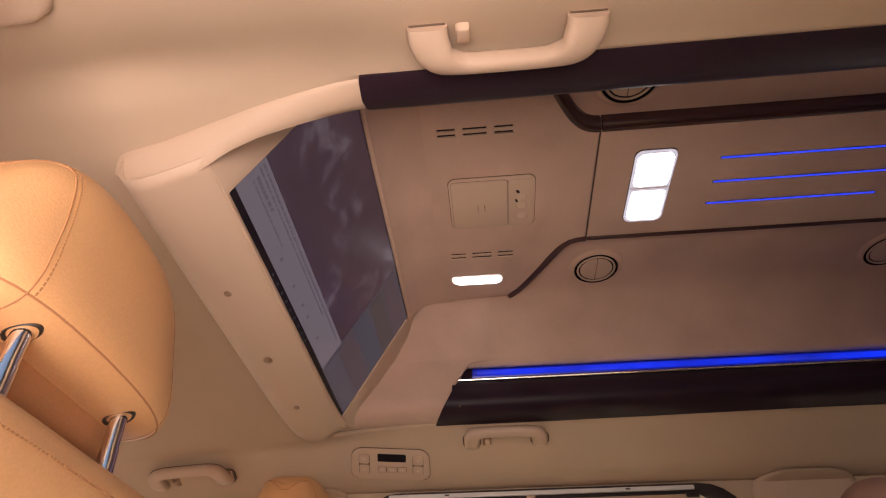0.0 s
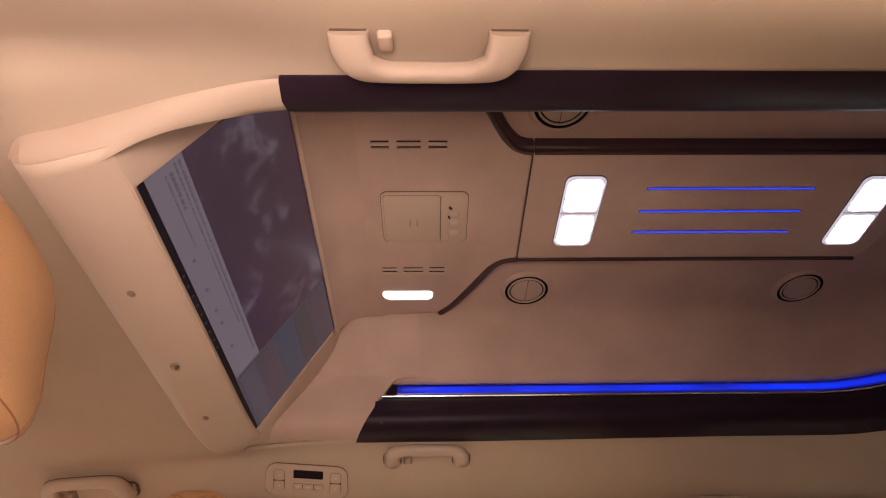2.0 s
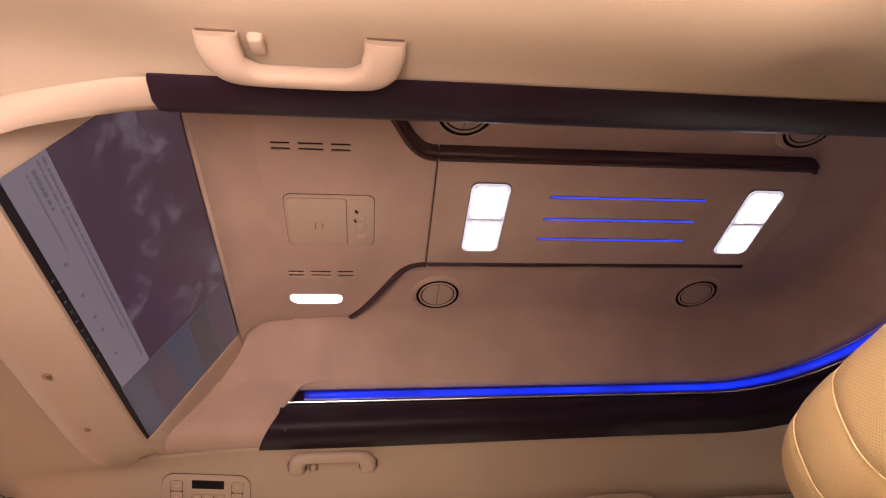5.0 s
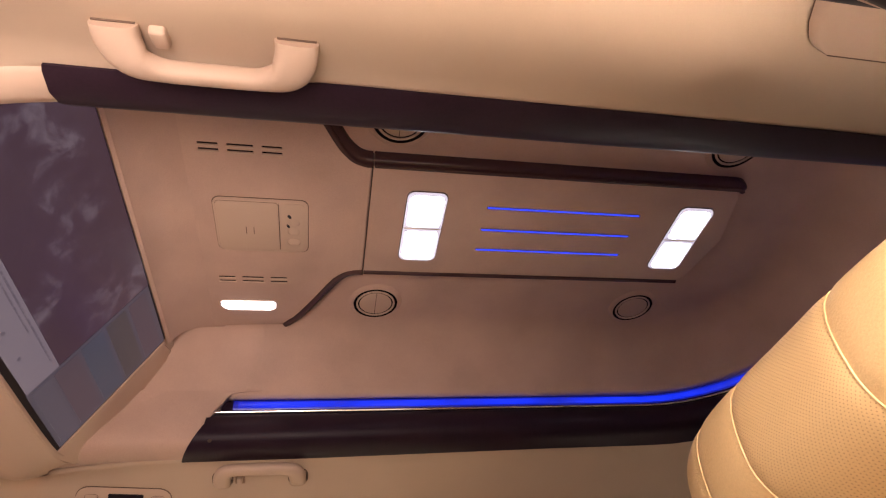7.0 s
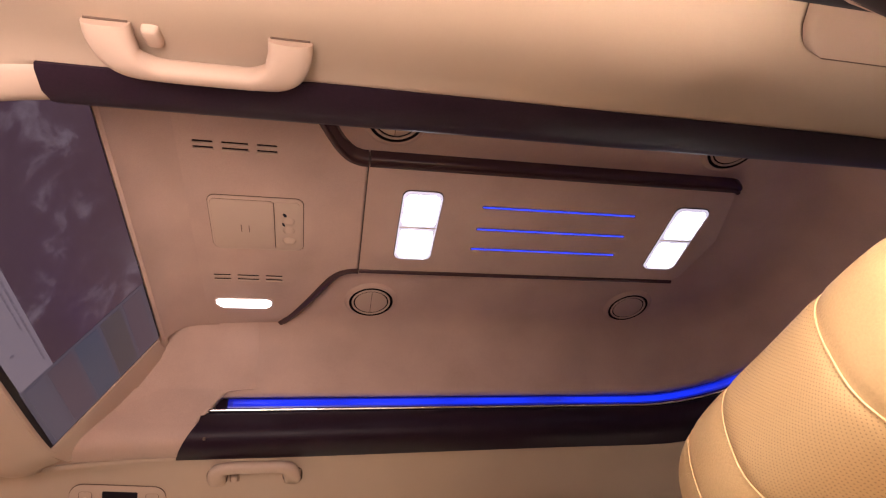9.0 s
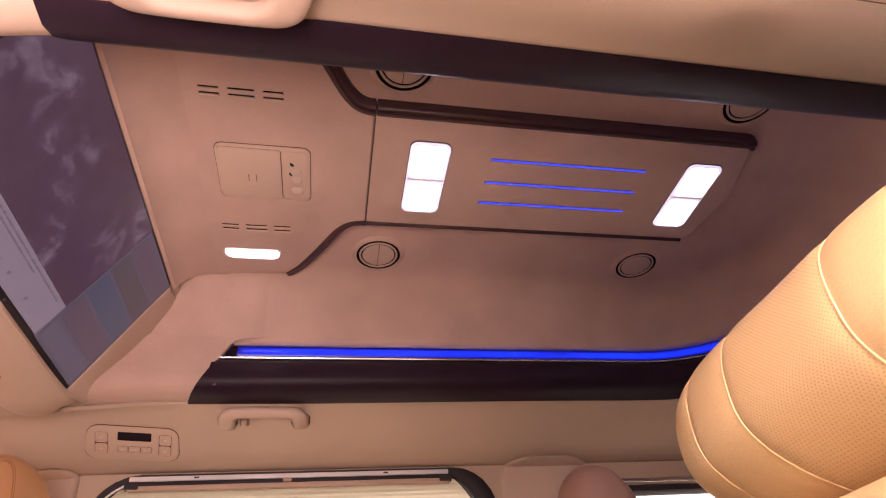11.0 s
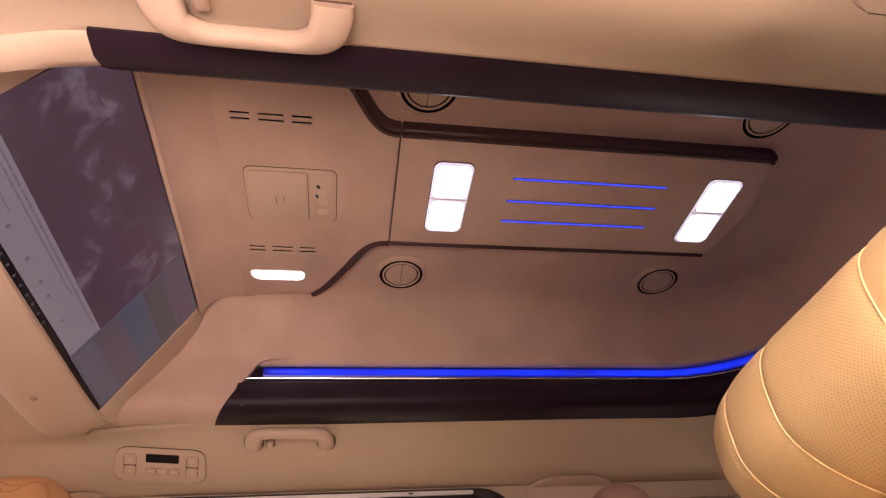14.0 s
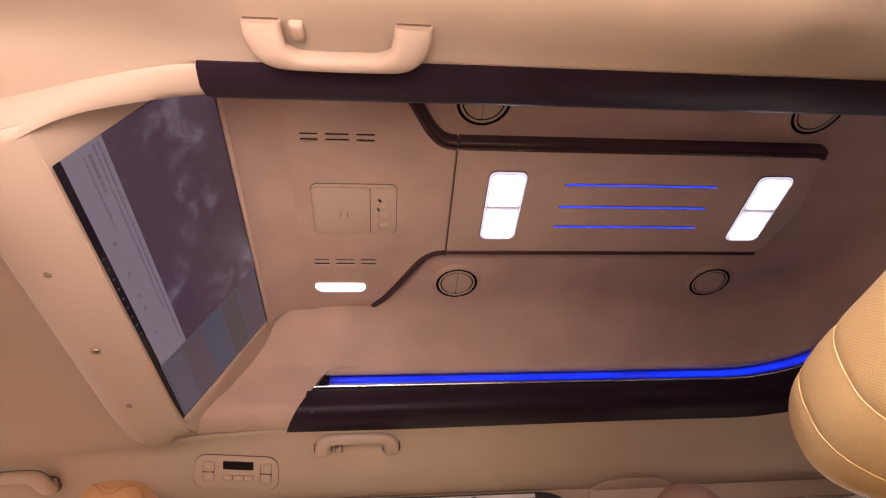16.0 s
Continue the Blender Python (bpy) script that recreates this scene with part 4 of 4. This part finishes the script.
for i in range(2 * pleats + 1):
    z = -0.010 - 0.0054 * i
    d = 0.004 + 0.0011 * (i % 2) + 0.15 * 0.0054 * i
    e = 0.06 * max(0, 1 - i / 20.0) ** 2
    vv += [(-0.468 + e, d, z), (0.462 - e, d, z)]
for i in range(2 * pleats):
    ff.append((2 * i, 2 * i + 1, 2 * i + 3, 2 * i + 2))
raw("cloth", vv, ff, cloth, blind, smooth=False)
part("head_rail", box(-0.392, 0.385, -0.0165, -0.004, -0.0025, 0.0085, 0.002), WHITE, blind, "pale metal rail")
# the rail's shadow, built as a solid black strip
part("rail_shadow", box(-0.400, 0.395, -0.0125, 0.010, -0.0115, -0.0027, 0.001), RUBBER, blind, "black strip painting the shadow under the rail")
part("rail_band", box(-0.394, 0.389, -0.0110, 0.008, -0.0225, -0.0117, 0.0015), MOULD, blind, "beige cloth band")
for x in (-0.385, 0.377):
    part("end_clip", box(x - 0.016, x + 0.016, -0.0145, 0.006, -0.0205, -0.0020, 0.003), RUBBER, blind, "black end clip")
part("clip", box(-0.036, -0.014, -0.0185, -0.004, -0.0115, -0.0025, 0.003), MOULD, blind, "small beige clip")
for x in (-0.24, 0.22):
    part("rail_slot", box(x - 0.006, x + 0.006, -0.0172, -0.016, 0.0015, 0.0050), RUBBER, blind)
line = [(px + 0.0165, wall_y(pz + 1.206) - wall_y(1.447) - 0.0115, pz + 1.206 - 1.447) for px, pz in rounded(0.958, 0.476, 0.102, 14)]
line = sorted((q for q in line if q[0] < -0.385 and q[2] > -0.12), key=lambda q: -q[2])
v, f = tube(line, 0.0028, 8)
raw("edge_strip", v, f, WHITE, blind, "pale edge strip")


# pillar trims
def pillar(nm, x0, x1, side, y_top, r=0.05, lean=0.0):
    s = 0.0
    line = [(yy, liner(0.3, yy) - 0.002) for yy in [y_top + q for q in (0, 0.0006, 0.002, 0.004, 0.007, 0.011, 0.016, 0.022, 0.028)] + [0.682, 0.69]] + [(wall_y(z), z) for z in (1.44, 1.38, 1.25, 1.1, 0.9, 0.65, 0.42)]
    n = 14
    vv, ff = [], []
    for i, (yy, z) in enumerate(line):
        s += 0 if i == 0 else math.hypot(yy - line[i - 1][0], z - line[i - 1][1])
        e = r - math.sqrt(max(0, r * r - max(0, r - s) ** 2))
        up = 0.006 if i else 0.0
        for j in range(n + 1):
            front = x0 - lean * min(0.05, yy - y_top)
            x = (front + e) + (x1 - front - 2 * e) * j / n
            edge = 0.0 if 0 < j < n else -0.006
            dz = fall_at(x, yy) * (1 if yy < 0.72 else max(0, (z - 0.8) / 0.65))
            vv.append((x, side * (yy - (up + edge) * 0.8), z - (up + edge) * 0.5 - dz))
    k = n + 1
    for i in range(len(line) - 1):
        for j in range(n):
            ff.append((i * k + j, i * k + j + 1, i * k + k + j + 1, i * k + k + j))
    ob = raw(nm, vv, ff, MOULD)
    m = ob.modifiers.new("thick", "SOLIDIFY")
    m.thickness, m.offset = 0.004, 0
    if r < 0.025:
        edge = [vv[i * k] for i in range(11, 1, -1)] + [(vv[k + j][0], vv[k + j][1] - side * 0.0012, vv[k + j][2] - 0.0006) for j in range(k)]
        v, f = tube(edge, 0.0011, 6)
        raw("joint", v, f, JOINT, ob, "dark joint line")
    return tagged(ob, "beige plastic pillar trim with a rounded top", "pillar trim", kind="structure")


pillar("trim_4", 0.742, 1.02, 1, 0.648, 0.10)
pillar("trim_5", 0.766, 1.00, -1, 0.621, 0.017, 0.85)
pillar("trim_6", -0.50, -0.285, 1, 0.653)
pillar("trim_7", -0.52, -0.285, -1, 0.612, 0.03)

# door seal along the near opening
v, f = tube([(-0.45 + 0.0435 * i, -0.690, 1.458 - fall_at(-0.45 + 0.0435 * i, 0.68)) for i in range(31)], 0.015, 10)
tagged(raw("trim_8", v, f, RUBBER), "black rubber door seal", "door seal", kind="structure")

# painted edge of the roof outside the seal
v, f = tube([(-0.45 + 0.0435 * i, -0.730, 1.434 - fall_at(-0.45 + 0.0435 * i, 0.68)) for i in range(36)], 0.026, 12)
tagged(raw("trim_10", v, f, PAINT), "dark painted edge of the door opening", "door frame", kind="structure")

v, f = tube(smooth_line([(0.700, -0.722, 1.462), (0.722, -0.722, 1.440), (0.732, -0.724, 1.40), (0.738, -0.735, 1.30), (0.742, -0.765, 1.10), (0.745, -0.80, 0.80)], 6), 0.030, 12)
tagged(raw("trim_11", v, f, RUBBER), "dark seal down the rear edge of the door opening", "door seal", kind="structure")

# ---- shell, floor and ground ----
prof = [(0.78, 1.40), (0.775, 1.48), (0.74, 1.62), (0.66, 1.80), (0.52, 1.92), (0.25, 1.965), (0.0, 1.975)]
prof = prof + [(-y, z) for y, z in prof[-2::-1]]
vv, ff = [], []
for x in (-1.2, -0.8, -0.4, 0.0, 0.5, 1.0, 1.5, 1.96):
    vv += [(x, y, z - (0.22 * max(0, -0.2 - x) if z > 1.5 else 0)) for y, z in prof]
k = len(prof)
for i in range(7):
    for a in range(k - 1):
        ff.append((i * k + a, i * k + a + 1, i * k + k + a + 1, i * k + k + a))
roof = raw("roof", vv, ff, PAINT)
s = roof.modifiers.new("thick", "SOLIDIFY")
s.thickness = 0.01
tagged(roof, "dark painted raised roof of the car", "roof", kind="structure")
tagged(part("floor", box(-1.5, 1.96, -0.80, 0.84, 0.36, 0.40, 0.005), CARPET), "dark brown carpeted car floor", "floor", kind="structure")
tagged(part("wall_rear", box(1.93, 1.97, -0.80, 0.80, 0.40, 1.60, 0.005), KNIT), "beige rear wall of the car", "wall", kind="structure")
tagged(part("wall_front", box(-1.55, -1.50, -0.84, 0.84, 0.36, 0.95, 0.01), RUBBER), "dark dashboard wall under the windscreen", "wall", kind="structure")
tagged(part("ground", box(-60, 60, -60, 60, -0.2, 0.0), GROUND), "pale concrete ground in sunlight round the car", "ground", kind="structure")
# added emissive wall: whitens the far windows and backlights the blind
WALL_GLOW = glowing("glowing_backdrop", (1.0, 0.93, 0.80), 0.70, (0.8, 0.76, 0.68))
tagged(part("backdrop", box(-3.0, 14.0, 4.0, 4.05, 0.0, 2.7), WALL_GLOW), "added glowing wall that whitens the far windows", "backdrop", kind="structure")


# ---- seats ----
def superpoint(v, a, b, c, p):
    q = (abs(v.x) ** p + abs(v.y) ** p + abs(v.z) ** p) ** (1 / p)
    return Vector((v.x / q * a, v.y / q * b, v.z / q * c))


def front_shape(q):
    t = (q.z / 0.096 + 1) / 2
    w = 1.0 - 0.27 * t ** 1.5 + 0.08 * max(0.0, 1.0 - 2.0 * t)
    x = q.x * (1.0 - 0.22 * t) - 0.020 * t
    return Vector((x - 0.30 * q.y * q.y, q.y * w, q.z - 0.25 * q.y * q.y))


def ring_at(axis, s, a, b, c, p, shape, n=64, grow=1.0, tilt=0.0, arch=0.0):
    """The closed line in which the cushion meets the plane axis = s (a share of its half size)."""
    out, s0 = [], s
    for i in range(n):
        t = 2 * math.pi * i / n
        u, w = math.cos(t), math.sin(t)
        m = (abs(u) ** p + abs(w) ** p) ** (1 / p)
        s = s0 + math.copysign(1.0, s0) * tilt * (w / m + 0.2 * (w / m) ** 2 + 0.23 * (w / m) ** 3 - 0.7 * max(0.0, -u / m)) + math.copysign(arch, s0) * max(0.0, w / m - 0.72) ** 2 / 0.078
        s = min(0.985, max(-0.985, s))
        left = (1 - abs(s) ** p) ** (1 / p)
        u, w = u / m * left * grow, w / m * left * grow
        out.append(shape(Vector((u * a, s * b, w * c)) if axis == "y" else Vector((u * a, w * b, s * c))))
    return out


def front_seat(y):
    t = thing("front_seat", -0.265, y, 0.40, "tan leather front seat with a stitched headrest on chrome posts", "car seat", "front seats")
    a, b, c, p = 0.078, 0.150, 0.0935, 4.1
    hz = 0.852
    up = Vector((-0.009, 0, hz + 0.0085))
    head = part("headrest", cushion(30, lambda v: front_shape(superpoint(v, a, b, c, p)) + up), TAN, t, "tan leather headrest")
    for s in (-0.70, 0.76):
        lean = 0.10 if s < 0 else 0.03
        loop = [q + up for q in ring_at("y", s, a, b, c, p, front_shape, 144, 1.0, lean, 0.15 if s < 0 else 0.0)]
        v, f = tube(loop, 0.0008 if s < 0 else 0.0005, 6, True)
        raw("seam", v, f, TAN_DEEP, head)
        if s > 0:
            continue
        loop = [q + up for q in ring_at("y", s * 0.950, a, b, c, p, front_shape, 288, 1.001, lean, 0.15)]
        vv, ff = [], []
        for i in range(0, 288, 2):
            if loop[i].z < hz - 0.070:
                continue
            v, f = tube([loop[i], loop[i].lerp(loop[(i + 1) % 288], 1.3)], 0.0008, 5)
            ff += [tuple(len(vv) + g for g in face) for face in f]
            vv += v
        raw("stitching", vv, ff, STITCH, head, "row of tan stitches")
    v, f = tube([q + up for q in ring_at("z", -0.80, a, b, c, p, front_shape, 72, 1.001)], 0.0009, 6, True)
    raw("seam", v, f, TAN_DEEP, head)
    part("lower_flap", cushion(10, lambda v: superpoint(v, 0.046, 0.114, 0.026, 6.0) + Vector((-0.030, 0, hz - 0.085))), TAN_DEEP, head, "darker leather flap")
    for sy in (-0.069, 0.069):
        v, f = tube([(0.0330, sy, hz - 0.076), (0.0360, sy, hz - 0.108), (0.0395, sy, hz - 0.133), (0.0530, sy * 0.98, hz - 0.24)], 0.0072, 16)
        raw("post", v, f, CHROME, head, "chrome post")
        v, f = tube([(0.0364, sy, hz - 0.111), (0.0395, sy, hz - 0.133), (0.0530, sy * 0.98, hz - 0.24)], 0.0078, 16)
        raw("post_sleeve", v, f, CHROME, head, "chrome sleeve of the post")
        v, f = ring([(0.0104, 0.006), (0.0103, 0.0012), (0.0098, 0.0004), (0.0084, 0.0012), (0.0065, 0.005)], 24)
        v = [Vector((q[0] * 1.30 + 0.0335, q[1] * 0.95 + sy, q[2] + hz - 0.0836 + 0.39 * q[0])) for q in v]
        raw("socket", v, f, SOCKET, head, "dark post socket")
    back = lambda v: superpoint(v, 0.100, 0.226, 0.36, 7) + Vector((-0.034 + 0.045 * v.z, 0, 0.345))
    part("backrest", cushion(24, back), TAN, t)
    vv, ff = [], []
    for i in range(92):
        ends = [back(Vector((1.0, -0.90 + 1.80 * (i + q) / 92, 1.03))) + Vector((0.0004, 0, 0)) for q in (0.0, 0.6)]
        v, f = tube(ends, 0.0007, 5)
        ff += [tuple(len(vv) + g for g in face) for face in f]
        vv += v
    raw("backrest_stitching", vv, ff, STITCH, t, "row of tan stitches")
    part("seat_cushion", cushion(14, lambda v: superpoint(v, 0.26, 0.25, 0.10, 5) + Vector((-0.28, 0, 0.08))), TAN, t)
    return t


near_front = front_seat(-0.446)
copy_thing(near_front, pose(-0.300, 0.446, 0.452))


def rear_shape(q):
    t = q.z / 0.105
    low = max(0.0, -t)
    return Vector((q.x * (1.0 - 0.12 * t) - 0.002 * t + 0.094 * low * low - 0.306 * q.y * q.y, q.y, q.z * (0.933 if t < 0 else 0.852) * (1.0 + 3.0 * q.y * q.y)))


def rear_seat(y, x=0.745):
    t = thing("rear_seat", x, y, 0.40, "cream leather rear seat with a wide perforated headrest", "car seat", "rear seats")
    a, b, c, p = 0.083, 0.228, 0.105, 2.76
    up = Vector((0, 0, 0.749))
    seams = (-0.665, -0.324, 0.324, 0.665)

    def body(v):
        q = superpoint(v, a, b, c, p)
        s = q.y / b
        dip = 1.0 - 0.026 * sum(math.exp(-((s - k) / 0.03) ** 2) for k in seams)
        return rear_shape(Vector((q.x * dip, q.y, q.z * dip))) + up
    head = part("headrest", cushion(56, body), CREAM, t, "wide cream leather headrest")
    n, m = 24, 72
    vv, ff = [], []
    for i in range(n + 1):
        s = -0.318 + 0.636 * i / n
        dip = 1.005 - 0.026 * sum(math.exp(-((s - k) / 0.03) ** 2) for k in seams)
        vv += [q + up for q in ring_at("y", s, a, b, c, p, rear_shape, m, dip)]
    for i in range(n):
        for j in range(m):
            q = (j + 1) % m
            ff.append((i * m + j, i * m + q, i * m + m + q, i * m + m + j))
    raw("perforated_panel", vv, ff, CREAM_HOLES, head, "perforated leather centre panel")
    for s in seams:
        v, f = tube([q + up for q in ring_at("y", s, a, b, c, p, rear_shape, 120, 0.9825)], 0.0010, 8, True)
        raw("piping", v, f, CREAM, head, "thin leather piping")
    part("backrest", cushion(24, lambda v: superpoint(v, 0.10, 0.27, 0.36, 5.5) + Vector((-0.022 + 0.045 * v.z, 0, 0.302))), CREAM, t)
    part("seat_cushion", cushion(14, lambda v: superpoint(v, 0.28, 0.27, 0.10, 5) + Vector((-0.26, 0, 0.08))), CREAM, t)
    return t


near_rear = rear_seat(-0.4427)
copy_thing(near_rear, pose(0.778, 0.435, 0.422))


def third_row_seat(x, y):
    t = thing("third_row_seat", x, y, 0.40, "brown leather third row seat behind the cream seat", "car seat")
    part("headrest", cushion(20, lambda v: superpoint(v, 0.086 * (1.0 - 0.20 * v.z), 0.090, 0.105, 2.7) + Vector((-0.012 * v.z, 0, 0.868))), BROWN_LEATHER, t)
    v, f = tube([(0.0, 0.0, 0.70), (0.0, 0.0, 0.80)], 0.007, 10)
    raw("post", v, f, CHROME, t, "chrome post")
    part("backrest", cushion(12, lambda v: superpoint(v, 0.09, 0.20, 0.35, 5) + Vector((0.03, 0, 0.37))), BROWN_LEATHER, t)
    return t


third_row_seat(0.898, 0.46)
